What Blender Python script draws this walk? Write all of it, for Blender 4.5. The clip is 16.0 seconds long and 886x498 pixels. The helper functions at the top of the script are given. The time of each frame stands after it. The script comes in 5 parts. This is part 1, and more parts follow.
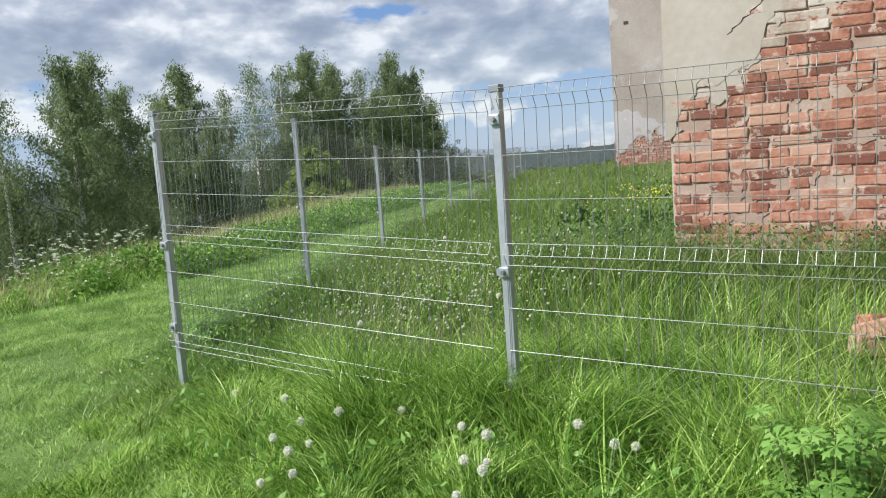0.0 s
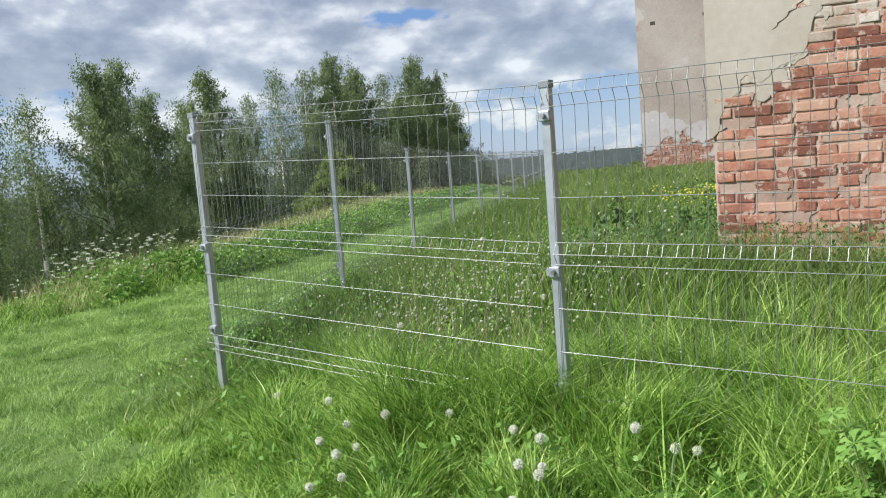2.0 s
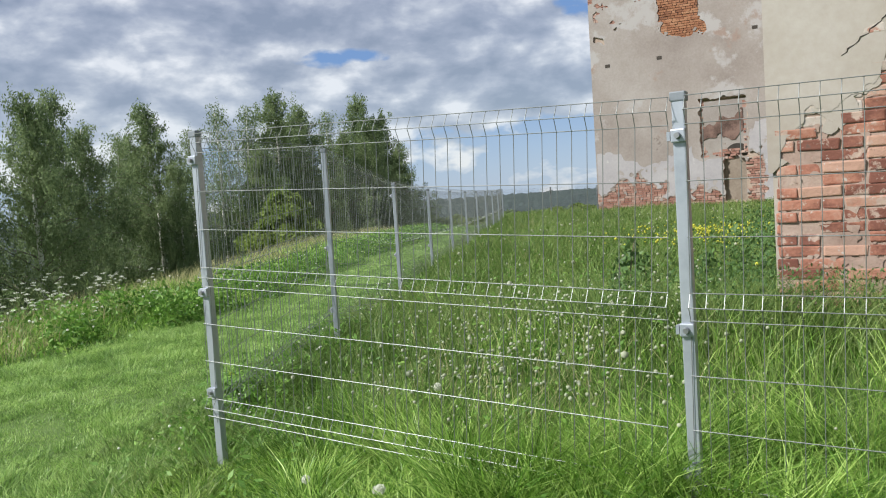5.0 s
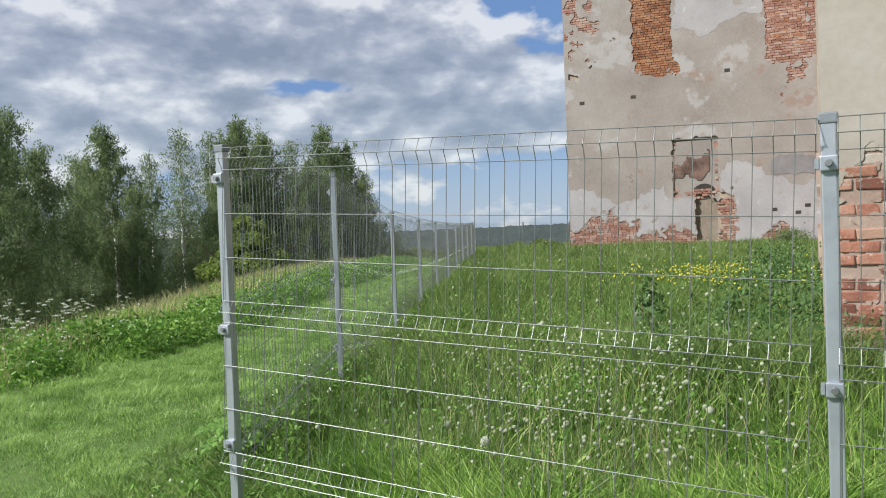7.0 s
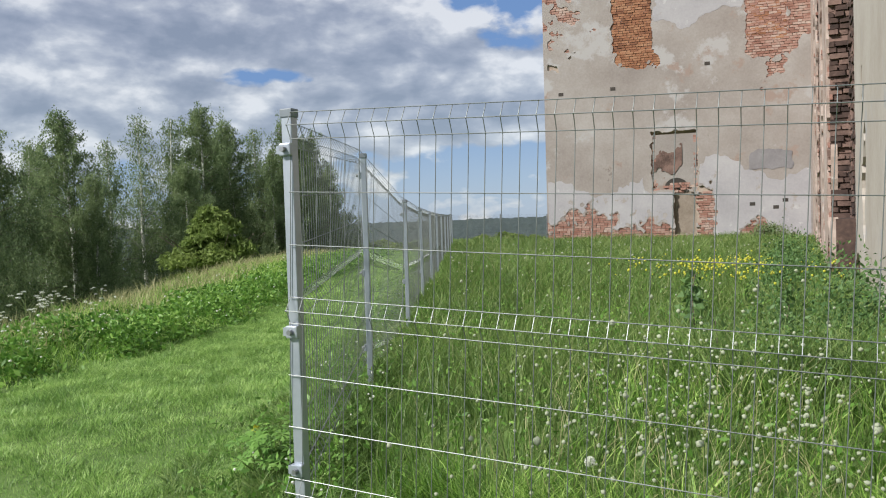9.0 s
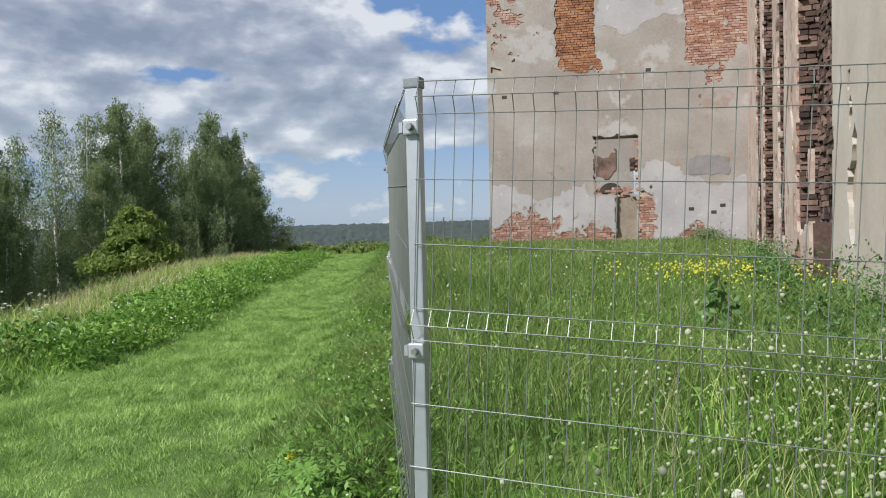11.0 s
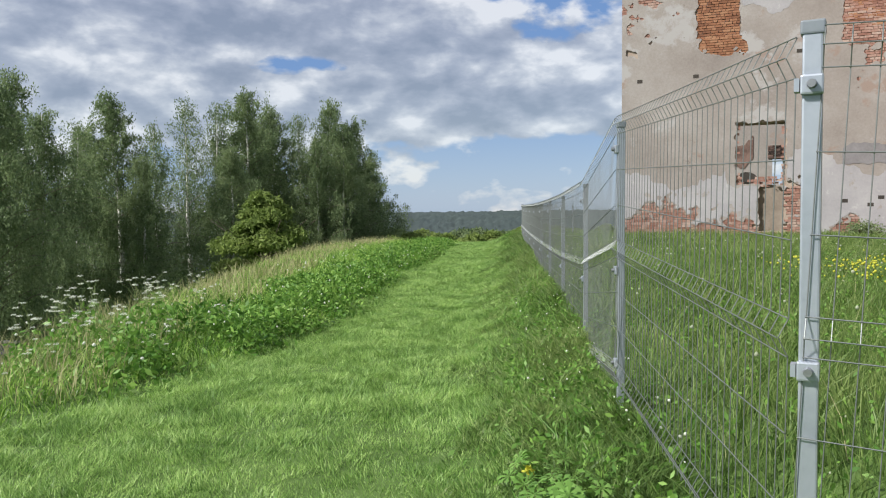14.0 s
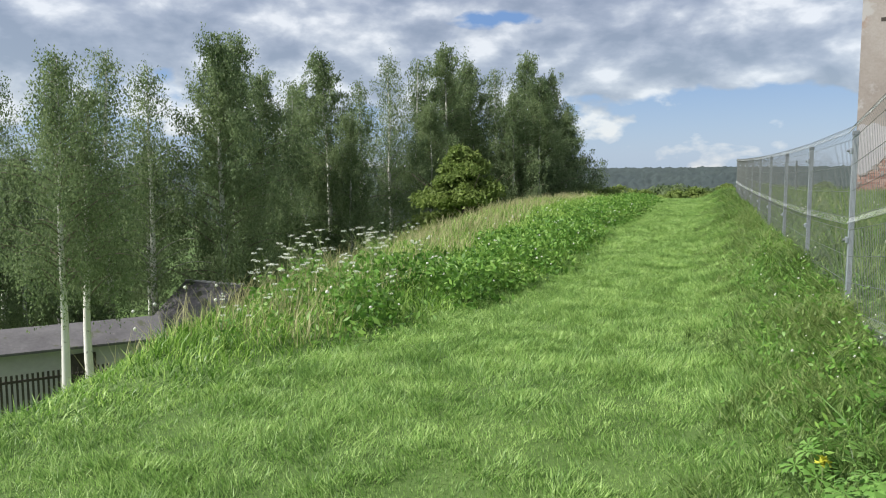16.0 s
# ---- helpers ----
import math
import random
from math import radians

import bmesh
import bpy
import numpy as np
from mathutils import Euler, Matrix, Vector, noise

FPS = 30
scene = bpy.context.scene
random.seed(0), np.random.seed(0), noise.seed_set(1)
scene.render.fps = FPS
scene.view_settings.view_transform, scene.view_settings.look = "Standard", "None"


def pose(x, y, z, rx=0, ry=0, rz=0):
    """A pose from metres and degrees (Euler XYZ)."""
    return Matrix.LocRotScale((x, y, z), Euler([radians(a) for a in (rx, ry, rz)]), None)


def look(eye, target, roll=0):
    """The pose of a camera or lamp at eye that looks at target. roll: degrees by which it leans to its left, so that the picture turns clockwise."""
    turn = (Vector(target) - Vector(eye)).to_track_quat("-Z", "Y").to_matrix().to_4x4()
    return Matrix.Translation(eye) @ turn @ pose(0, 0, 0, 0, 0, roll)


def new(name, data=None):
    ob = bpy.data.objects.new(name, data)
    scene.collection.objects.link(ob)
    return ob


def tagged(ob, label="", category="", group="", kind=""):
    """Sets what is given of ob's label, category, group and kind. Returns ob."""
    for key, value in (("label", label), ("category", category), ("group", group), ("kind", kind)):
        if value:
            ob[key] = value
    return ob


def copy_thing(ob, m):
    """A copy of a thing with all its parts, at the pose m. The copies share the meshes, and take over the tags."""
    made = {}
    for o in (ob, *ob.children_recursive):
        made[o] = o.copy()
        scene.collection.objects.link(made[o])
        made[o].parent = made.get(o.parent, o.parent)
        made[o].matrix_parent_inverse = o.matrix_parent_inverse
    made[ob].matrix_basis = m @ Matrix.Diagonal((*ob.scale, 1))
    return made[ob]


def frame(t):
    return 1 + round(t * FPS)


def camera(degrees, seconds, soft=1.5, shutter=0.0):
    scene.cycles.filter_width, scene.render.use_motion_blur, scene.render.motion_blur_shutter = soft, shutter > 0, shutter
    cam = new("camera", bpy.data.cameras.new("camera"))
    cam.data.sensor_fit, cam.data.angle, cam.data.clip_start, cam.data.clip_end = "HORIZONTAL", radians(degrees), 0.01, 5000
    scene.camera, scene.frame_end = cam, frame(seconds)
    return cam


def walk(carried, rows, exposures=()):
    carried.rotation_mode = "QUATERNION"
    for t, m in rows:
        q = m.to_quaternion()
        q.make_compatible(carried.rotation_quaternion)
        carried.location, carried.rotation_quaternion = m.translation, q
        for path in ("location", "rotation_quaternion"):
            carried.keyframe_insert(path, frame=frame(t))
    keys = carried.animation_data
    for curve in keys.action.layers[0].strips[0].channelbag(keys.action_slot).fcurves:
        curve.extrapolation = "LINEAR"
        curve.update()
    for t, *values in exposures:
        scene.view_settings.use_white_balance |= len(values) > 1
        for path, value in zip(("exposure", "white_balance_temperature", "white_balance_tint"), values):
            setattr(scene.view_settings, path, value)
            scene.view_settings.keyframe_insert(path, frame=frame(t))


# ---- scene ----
cam = camera(59.2, 16.0, soft=1.1)
METRES, EYE, TILT, LEAN, TURN = 4.92, 1.5, 0.0, 0.0, 0.0
ROWS = [
    (0.0, 0.0, 0.0, 0.0, -0.49, -6.62, 4.23),
    (0.5, -0.0016, -0.0007, -0.0004, -0.28, -6.52, 4.42),
    (1.0, -0.0048, 0.0002, -0.0013, 0.03, -6.53, 4.58),
    (1.5, -0.0115, -0.0003, -0.002, 0.51, -6.47, 4.67),
    (2.0, -0.0237, 0.0132, -0.0034, 1.16, -6.22, 4.67),
    (2.5, -0.038, 0.046, -0.003, 1.42, -5.83, 4.67),
    (3.0, -0.0604, 0.0687, -0.002, 1.08, -5.37, 4.66),
    (3.5, -0.0966, 0.0917, -0.0019, 0.13, -5.1, 4.64),
    (4.0, -0.1158, 0.1097, -0.0029, -1.02, -4.73, 4.5),
    (4.5, -0.1327, 0.1384, -0.0029, -2.23, -4.24, 4.22),
    (7.0, -0.2366, 0.2669, -0.0001, -6.37, -1.41, 2.27),
    (7.5, -0.273, 0.2922, -0.0008, -6.65, -1.23, 2.17),
    (8.0, -0.3024, 0.3193, -0.0043, -7.17, -1.39, 2.06),
    (8.5, -0.3204, 0.3651, -0.0047, -8.12, -1.72, 1.94),
    (9.0, -0.3413, 0.3994, -0.0029, -9.29, -2.05, 1.76),
    (11.5, -0.5017, 0.5674, -0.006, -16.47, -1.79, 1.29),
    (12.0, -0.5261, 0.6013, -0.0092, -17.38, -1.65, 1.25),
    (12.5, -0.5472, 0.6348, -0.0049, -16.94, -1.49, 1.02),
    (13.0, -0.5639, 0.6507, -0.003, -14.83, -1.56, 0.75),
    (13.5, -0.5763, 0.6538, -0.0032, -11.21, -1.96, 0.61),
    (14.0, -0.5885, 0.6552, -0.0051, -7.1, -2.69, 0.45),
    (14.5, -0.604, 0.6633, -0.0073, -3.5, -3.59, 0.32),
    (15.0, -0.6211, 0.6734, -0.0079, -0.21, -4.46, 0.14),
    (15.5, -0.6329, 0.6967, -0.0131, 3.05, -5.21, 0.04),
    (16.0, -0.6514, 0.7248, -0.0131, 6.9, -5.86, 0.19),
]
EXPOSURES = [(0.0, 0.66), (4.5, 0.58), (7.0, 0.48), (12.5, 0.45), (16.0, 0.60)]
walk(cam, [(t, pose(0, 0, EYE, TILT, LEAN, TURN) @ pose(METRES * x, METRES * y, METRES * z, 90 + pitch, roll, yaw)) for t, x, y, z, yaw, pitch, roll in ROWS], EXPOSURES)

# ---- light: a bright sky with broken cloud, a softened sun from the left and behind ----
SUN_DIR = Vector((-0.74, -0.22, 0.64)).normalized()      # towards the sun
SUN_POWER, SKY_POWER = 4.6, 0.10


def build_world():
    world = bpy.data.worlds.new("sky")
    scene.world = world
    world.use_nodes = True
    nt = world.node_tree
    nt.nodes.clear()
    N, L = nt.nodes.new, nt.links.new

    def math_node(op, a, b=None, clamp=False):
        n = N("ShaderNodeMath")
        n.operation, n.use_clamp = op, clamp
        for i, v in enumerate((a, b)):
            if v is None:
                continue
            if isinstance(v, (int, float)):
                n.inputs[i].default_value = v
            else:
                L(v, n.inputs[i])
        return n.outputs[0]

    def ramp(value, stops):
        n = N("ShaderNodeValToRGB")
        el = n.color_ramp.elements
        while len(el) < len(stops):
            el.new(0.5)
        for e, (p, c) in zip(el, stops):
            e.position, e.color = p, (*c, 1)
        L(value, n.inputs[0])
        return n.outputs[0]

    def mix(f, a, b):
        n = N("ShaderNodeMix")
        n.data_type = "RGBA"
        L(f, n.inputs[0])
        for s, v in ((n.inputs[6], a), (n.inputs[7], b)):
            if isinstance(v, tuple):
                s.default_value = (*v, 1)
            else:
                L(v, s)
        return n.outputs[2]

    sky = N("ShaderNodeTexSky")
    sky.sky_type, sky.sun_disc = "NISHITA", False
    sky.sun_elevation = math.asin(SUN_DIR.z)
    sky.sun_rotation = math.atan2(SUN_DIR.x, SUN_DIR.y)
    sky.air_density, sky.dust_density, sky.ozone_density = 1.0, 0.6, 2.0
    coord = N("ShaderNodeTexCoord").outputs["Generated"]
    sep = N("ShaderNodeSeparateXYZ")
    L(coord, sep.inputs[0])
    x, y, z = sep.outputs
    # cloud banks: noise over the direction, flattened towards the horizon
    def cloud_noise(lift, scale, detail, rough, flat, dist=0.0):
        mp = N("ShaderNodeMapping")
        mp.inputs["Location"].default_value = (CLOUD_SEED, 0.4 * CLOUD_SEED, lift * flat)
        mp.inputs["Scale"].default_value = (1, 1, flat)
        L(coord, mp.inputs["Vector"])
        n = N("ShaderNodeTexNoise")
        n.inputs["Scale"].default_value, n.inputs["Detail"].default_value = scale, detail
        n.inputs["Roughness"].default_value, n.inputs["Distortion"].default_value = rough, dist
        L(mp.outputs[0], n.inputs["Vector"])
        return n.outputs["Fac"]

    def density(lift):
        big, small = cloud_noise(lift, 3.0, 6, 0.5, 2.3, 0.1), cloud_noise(lift, 11.0, 6, 0.52, 1.9, 0.15)
        return math_node("ADD", math_node("MULTIPLY", big, 0.62), math_node("MULTIPLY", small, 0.38))

    def gap(az, el, wide, high, amount):
        """A clear gap in the cloud round one bearing."""
        d = Vector((math.sin(radians(az)) * math.cos(radians(el)), math.cos(radians(az)) * math.cos(radians(el)), math.sin(radians(el))))
        off, size, ln = N("ShaderNodeVectorMath"), N("ShaderNodeVectorMath"), N("ShaderNodeVectorMath")
        off.operation, size.operation, ln.operation = "SUBTRACT", "MULTIPLY", "LENGTH"
        L(coord, off.inputs[0])
        off.inputs[1].default_value = d
        L(off.outputs[0], size.inputs[0])
        size.inputs[1].default_value = (1 / radians(wide), 0.5 / radians(wide), 1 / radians(high))
        L(size.outputs[0], ln.inputs[0])
        return math_node("MULTIPLY", math_node("SUBTRACT", 1.0, ln.outputs["Value"], True), amount)

    dens, above = density(0.0), density(0.026)
    more = ramp(z, [(0.035, (0, 0, 0)), (0.125, (1, 1, 1))])
    thick = math_node("ADD", dens, math_node("MULTIPLY", more, 0.145))
    for az, el, wide, high, amount in CLEAR_GAPS:
        thick = math_node("SUBTRACT", thick, gap(az, el, wide, high, amount))
    cover = ramp(thick, [(0.520, (0, 0, 0)), (0.562, (1, 1, 1))])
    edge = math_node("SUBTRACT", dens, above)
    deep = math_node("SUBTRACT", thick, 0.56)
    tone = math_node("ADD", math_node("MULTIPLY", edge, 4.2), math_node("SUBTRACT", 0.56, math_node("MULTIPLY", deep, 1.75)))
    shade = ramp(tone, [(0.14, (0.36, 0.40, 0.52)), (0.36, (0.54, 0.575, 0.70)), (0.52, (0.80, 0.83, 0.92)), (0.68, (1.25, 1.25, 1.28))])
    low = ramp(z, [(0.0, (1, 1, 1)), (0.16, (0, 0, 0))])
    blue = mix(low, (0.20, 0.38, 0.80), (0.52, 0.70, 0.98))
    painted = mix(math_node("MULTIPLY", cover, math_node("SUBTRACT", 1.0, math_node("MULTIPLY", low, 0.25))), blue, shade)
    bg1, bg2 = N("ShaderNodeBackground"), N("ShaderNodeBackground")
    L(sky.outputs[0], bg1.inputs["Color"])
    bg1.inputs["Strength"].default_value = SKY_POWER * 0.25
    L(painted, bg2.inputs["Color"])
    bg2.inputs["Strength"].default_value = CLOUD_POWER
    add = N("ShaderNodeAddShader")
    L(bg1.outputs[0], add.inputs[0])
    L(bg2.outputs[0], add.inputs[1])
    out = N("ShaderNodeOutputWorld")
    L(add.outputs[0], out.inputs["Surface"])


CLOUD_SEED, CLOUD_POWER = 4.3, 0.38
# bearing, height, half width and half height in degrees, strength
CLEAR_GAPS = ((-2.0, 10.6, 7.5, 1.5, 0.135), (15.0, 15.5, 8.0, 4.5, 0.16), (-31.0, 10.5, 6.0, 1.8, 0.13), (-22.0, 16.0, 5.0, 3.0, 0.13), (9.0, 5.0, 14.0, 1.6, 0.05), (7.0, 8.3, 13.0, 2.3, -0.10))
build_world()
sun = new("sun", bpy.data.lights.new("sun", "SUN"))
sun.data.energy, sun.data.angle, sun.data.color = SUN_POWER, radians(6), (1.0, 0.97, 0.93)
sun.matrix_world = look((0, 0, 40), Vector((0, 0, 40)) - SUN_DIR)


# ---- materials ----
def material(name, colors, rough=0.8, scale=3.0, fine=40.0, bump=0.3, metal=0.0, vary="", vary_amount=0.25, translucent=0.0, spots=None, bump_size=0.01):
    """colors: two or three base colours, mixed by noise at two sizes. vary: 'object' or 'island'. spots: (colour, scale, threshold) of worn patches."""
    m = bpy.data.materials.new(name)
    m.use_nodes = True
    nt = m.node_tree
    nt.nodes.clear()
    N, L = nt.nodes.new, nt.links.new
    out, bsdf = N("ShaderNodeOutputMaterial"), N("ShaderNodeBsdfPrincipled")
    bsdf.inputs["Roughness"].default_value, bsdf.inputs["Metallic"].default_value = rough, metal
    bsdf.inputs["Specular IOR Level"].default_value = 0.3 if translucent else 0.3
    pos = N("ShaderNodeNewGeometry")
    n1, n2 = N("ShaderNodeTexNoise"), N("ShaderNodeTexNoise")
    for n, s, d in ((n1, scale, 4), (n2, fine, 3)):
        n.inputs["Scale"].default_value, n.inputs["Detail"].default_value, n.inputs["Roughness"].default_value = s, d, 0.6
        L(pos.outputs["Position"], n.inputs["Vector"])
    add = N("ShaderNodeMath")
    add.operation = "MULTIPLY_ADD"
    L(n2.outputs["Fac"], add.inputs[0])
    add.inputs[1].default_value = 0.4
    L(n1.outputs["Fac"], add.inputs[2])
    fac = add.outputs[0]
    if vary:
        src = N("ShaderNodeObjectInfo").outputs["Random"] if vary == "object" else pos.outputs["Random Per Island"]
        v = N("ShaderNodeMath")
        v.operation = "MULTIPLY_ADD"
        L(src, v.inputs[0])
        v.inputs[1].default_value = vary_amount
        sub = N("ShaderNodeMath")
        sub.operation = "SUBTRACT"
        L(fac, sub.inputs[0])
        sub.inputs[1].default_value = vary_amount / 2
        L(sub.outputs[0], v.inputs[2])
        fac = v.outputs[0]
    r = N("ShaderNodeValToRGB")
    el = r.color_ramp.elements
    while len(el) < len(colors):
        el.new(0.5)
    for i, (e, c) in enumerate(zip(el, colors)):
        e.position = 0.42 + 0.56 * i / max(1, len(colors) - 1)
        e.color = (*c, 1)
    L(fac, r.inputs[0])
    col = r.outputs[0]
    for colour, s, th in (spots or ()):
        n3, rr, mx = N("ShaderNodeTexNoise"), N("ShaderNodeValToRGB"), N("ShaderNodeMix")
        n3.inputs["Scale"].default_value, n3.inputs["Detail"].default_value, n3.inputs["Roughness"].default_value = s, 7, 0.65
        L(pos.outputs["Position"], n3.inputs["Vector"])
        rr.color_ramp.elements[0].position, rr.color_ramp.elements[1].position = th, th + 0.05
        L(n3.outputs["Fac"], rr.inputs[0])
        mx.data_type = "RGBA"
        L(rr.outputs[0], mx.inputs[0])
        L(col, mx.inputs[6])
        mx.inputs[7].default_value = (*colour, 1)
        col = mx.outputs[2]
    L(col, bsdf.inputs["Base Color"])
    if bump:
        b = N("ShaderNodeBump")
        b.inputs["Strength"].default_value, b.inputs["Distance"].default_value = bump, bump_size
        L(add.outputs[0], b.inputs["Height"])
        L(b.outputs[0], bsdf.inputs["Normal"])
    if translucent:
        t, mxs = N("ShaderNodeBsdfTranslucent"), N("ShaderNodeMixShader")
        L(col, t.inputs["Color"])
        mxs.inputs[0].default_value = translucent
        L(bsdf.outputs[0], mxs.inputs[1])
        L(t.outputs[0], mxs.inputs[2])
        L(mxs.outputs[0], out.inputs["Surface"])
    else:
        L(bsdf.outputs[0], out.inputs["Surface"])
    return m


SOIL = material("soil_and_turf", [(0.050, 0.090, 0.020), (0.085, 0.145, 0.034), (0.13, 0.20, 0.052)], 0.95, 0.6, 25, 0.6)
MOWN = material("mown_grass", [(0.120, 0.232, 0.052), (0.258, 0.425, 0.108), (0.470, 0.640, 0.220)], 0.45, 1.9, 9, 0, vary="island", vary_amount=0.6, translucent=0.4)
TALL = material("tall_grass", [(0.075, 0.175, 0.022), (0.190, 0.360, 0.050), (0.480, 0.660, 0.180)], 0.4, 0.8, 6, 0, vary="island", vary_amount=0.75, translucent=0.4)
MEADOW = material("meadow_grass", [(0.082, 0.150, 0.034), (0.142, 0.232, 0.056), (0.285, 0.370, 0.125)], 0.45, 0.7, 5, 0, vary="island", vary_amount=0.6, translucent=0.4)
SEED = material("pale_seed_head", [(0.340, 0.378, 0.248), (0.510, 0.549, 0.400)], 0.9, 20, 90, 0, vary="island", translucent=0.3)
FRESH = material("fresh_green_leaf", [(0.115, 0.240, 0.048), (0.180, 0.345, 0.072), (0.268, 0.450, 0.118)], 0.5, 3, 20, 0, vary="island", vary_amount=0.4, translucent=0.4)
NETTLE = material("nettle_leaf", [(0.056, 0.119, 0.037), (0.094, 0.181, 0.053), (0.150, 0.250, 0.081)], 0.55, 1.5, 12, 0, vary="island", vary_amount=0.5, translucent=0.3)
STRAW = material("dry_stalk", [(0.34, 0.34, 0.15), (0.50, 0.47, 0.26)], 0.7, 2, 20, 0, vary="island", translucent=0.3)
WEED = material("weed_leaf", [(0.077, 0.182, 0.029), (0.141, 0.293, 0.048), (0.247, 0.403, 0.086)], 0.5, 1.5, 12, 0, vary="island", vary_amount=0.5, translucent=0.35)
FLUFF = material("white_flower", [(0.720, 0.740, 0.640), (0.850, 0.860, 0.780)], 0.9, 20, 90, 0, translucent=0.35)
YELLOW = material("yellow_flower", [(0.460, 0.451, 0.039), (0.580, 0.583, 0.078)], 0.6, 20, 90, 0, translucent=0.2)
STEM = material("pale_green_stem", [(0.16, 0.24, 0.07), (0.26, 0.31, 0.13)], 0.6, 5, 40, 0)
ZINC = material("galvanised_steel", [(0.299, 0.331, 0.374), (0.374, 0.409, 0.456), (0.428, 0.458, 0.502)], 0.42, 4, 30, 0.1, metal=0.55)
WIRE = material("galvanised_wire", [(0.165, 0.180, 0.176), (0.212, 0.228, 0.222)], 0.45, 6, 60, 0, metal=0.5)
CAP = material("grey_plastic_cap", [(0.160, 0.184, 0.208), (0.216, 0.240, 0.264)], 0.5, 6, 60, 0.1)
BOLT = material("dark_bolt", [(0.24, 0.25, 0.26), (0.36, 0.37, 0.38)], 0.4, 9, 60, 0.1, metal=0.8)
PLASTER = material("weathered_cream_plaster", [(0.216, 0.186, 0.168), (0.284, 0.255, 0.233), (0.351, 0.328, 0.307)], 0.92, 0.55, 14, 0.35, spots=[((0.360, 0.347, 0.338), 0.5, 0.57), ((0.279, 0.216, 0.184), 0.8, 0.60), ((0.180, 0.153, 0.135), 1.6, 0.65)])
CREAM = material("bright_cream_plaster", [(0.305, 0.268, 0.226), (0.368, 0.334, 0.290), (0.425, 0.396, 0.360)], 0.92, 0.9, 18, 0.45, spots=[((0.319, 0.313, 0.306), 1.1, 0.60), ((0.230, 0.200, 0.168), 2.6, 0.66)])
LIME = material("grey_lilac_limewash", [(0.285, 0.276, 0.286), (0.340, 0.330, 0.340), (0.395, 0.385, 0.388)], 0.92, 0.8, 14, 0.35, spots=[((0.30, 0.27, 0.245), 1.3, 0.60), ((0.43, 0.42, 0.42), 3.0, 0.62)])
BRICK = material("old_red_brick", [(0.175, 0.072, 0.052), (0.345, 0.155, 0.105), (0.415, 0.255, 0.190)], 0.9, 5, 45, 1.0, vary="object", vary_amount=0.8, spots=[((0.410, 0.305, 0.250), 8.0, 0.555), ((0.130, 0.078, 0.062), 11.0, 0.63), ((0.426, 0.378, 0.337), 21.0, 0.62)])
BRICK_LIMED = material("limewashed_brick", [(0.30, 0.235, 0.19), (0.40, 0.345, 0.295), (0.47, 0.43, 0.385)], 0.92, 5, 45, 0.9, vary="object", vary_amount=0.5, spots=[((0.33, 0.17, 0.125), 9.0, 0.58)])
BRICK_FAR = material("orange_red_brick", [(0.17, 0.075, 0.042), (0.285, 0.130, 0.070), (0.35, 0.19, 0.11)], 0.9, 2, 20, 0.5, vary="island", vary_amount=0.4)
BRICK_LOW = material("pale_red_brick", [(0.24, 0.12, 0.09), (0.33, 0.19, 0.15), (0.42, 0.32, 0.27)], 0.9, 2, 20, 0.5, vary="island", vary_amount=0.5)
# much darker than the other bricks; for torn strips, flanks, joints and patches
BRICK_DARK = material("dark_brown_brick", [(0.036, 0.025, 0.022), (0.090, 0.058, 0.048), (0.215, 0.140, 0.115)], 0.95, 2, 20, 0.6, vary="island", vary_amount=0.5)
MORTAR = material("lime_mortar", [(0.291, 0.222, 0.176), (0.359, 0.291, 0.235), (0.419, 0.359, 0.295)], 0.95, 4, 50, 0.8)
POINTING = material("pale_pink_mortar", [(0.25, 0.175, 0.14), (0.34, 0.25, 0.205), (0.42, 0.34, 0.285)], 0.95, 4, 50, 0.8)
UMBER = material("brown_inner_plaster", [(0.17, 0.135, 0.105), (0.24, 0.20, 0.16), (0.31, 0.27, 0.225)], 0.95, 1.6, 14, 0.5)
PINK = material("streaked_pinkish_plaster", [(0.280, 0.205, 0.172), (0.365, 0.292, 0.250), (0.430, 0.370, 0.328)], 0.95, 0.9, 10, 0.5, spots=[((0.257, 0.176, 0.140), 2.2, 0.55), ((0.16, 0.105, 0.085), 1.1, 0.60), ((0.42, 0.38, 0.35), 3.0, 0.60)])
BARK = material("birch_bark", [(0.62, 0.60, 0.55), (0.78, 0.76, 0.71)], 0.8, 1.2, 12, 0.3, spots=[((0.06, 0.05, 0.045), 3.0, 0.60)])
PALE_TWIG = material("pale_birch_limb", [(0.24, 0.225, 0.20), (0.38, 0.36, 0.33)], 0.9, 3, 30, 0.3)
TWIG = material("dark_twig", [(0.10, 0.075, 0.055), (0.20, 0.17, 0.14)], 0.9, 3, 30, 0.3)
LEAF = material("birch_leaf", [(0.112, 0.164, 0.074), (0.178, 0.242, 0.108), (0.280, 0.348, 0.168)], 0.65, 0.25, 3, 0, vary="island", vary_amount=0.4, translucent=0.5)
LEAF_BUSH = material("yellow_green_leaf", [(0.130, 0.190, 0.045), (0.190, 0.262, 0.066), (0.270, 0.340, 0.095)], 0.65, 0.5, 4, 0, vary="island", vary_amount=0.35, translucent=0.45)
# the blue of distance haze is mixed into this base colour
LEAF_FAR = material("far_forest_with_haze", [(0.034, 0.050, 0.050), (0.044, 0.062, 0.057), (0.056, 0.076, 0.066)], 0.95, 0.02, 0.15, 0)
HOLLOW = material("dark_grey_blocking", [(0.150, 0.140, 0.145), (0.205, 0.195, 0.200), (0.25, 0.24, 0.245)], 0.95, 1.5, 14, 0.4)
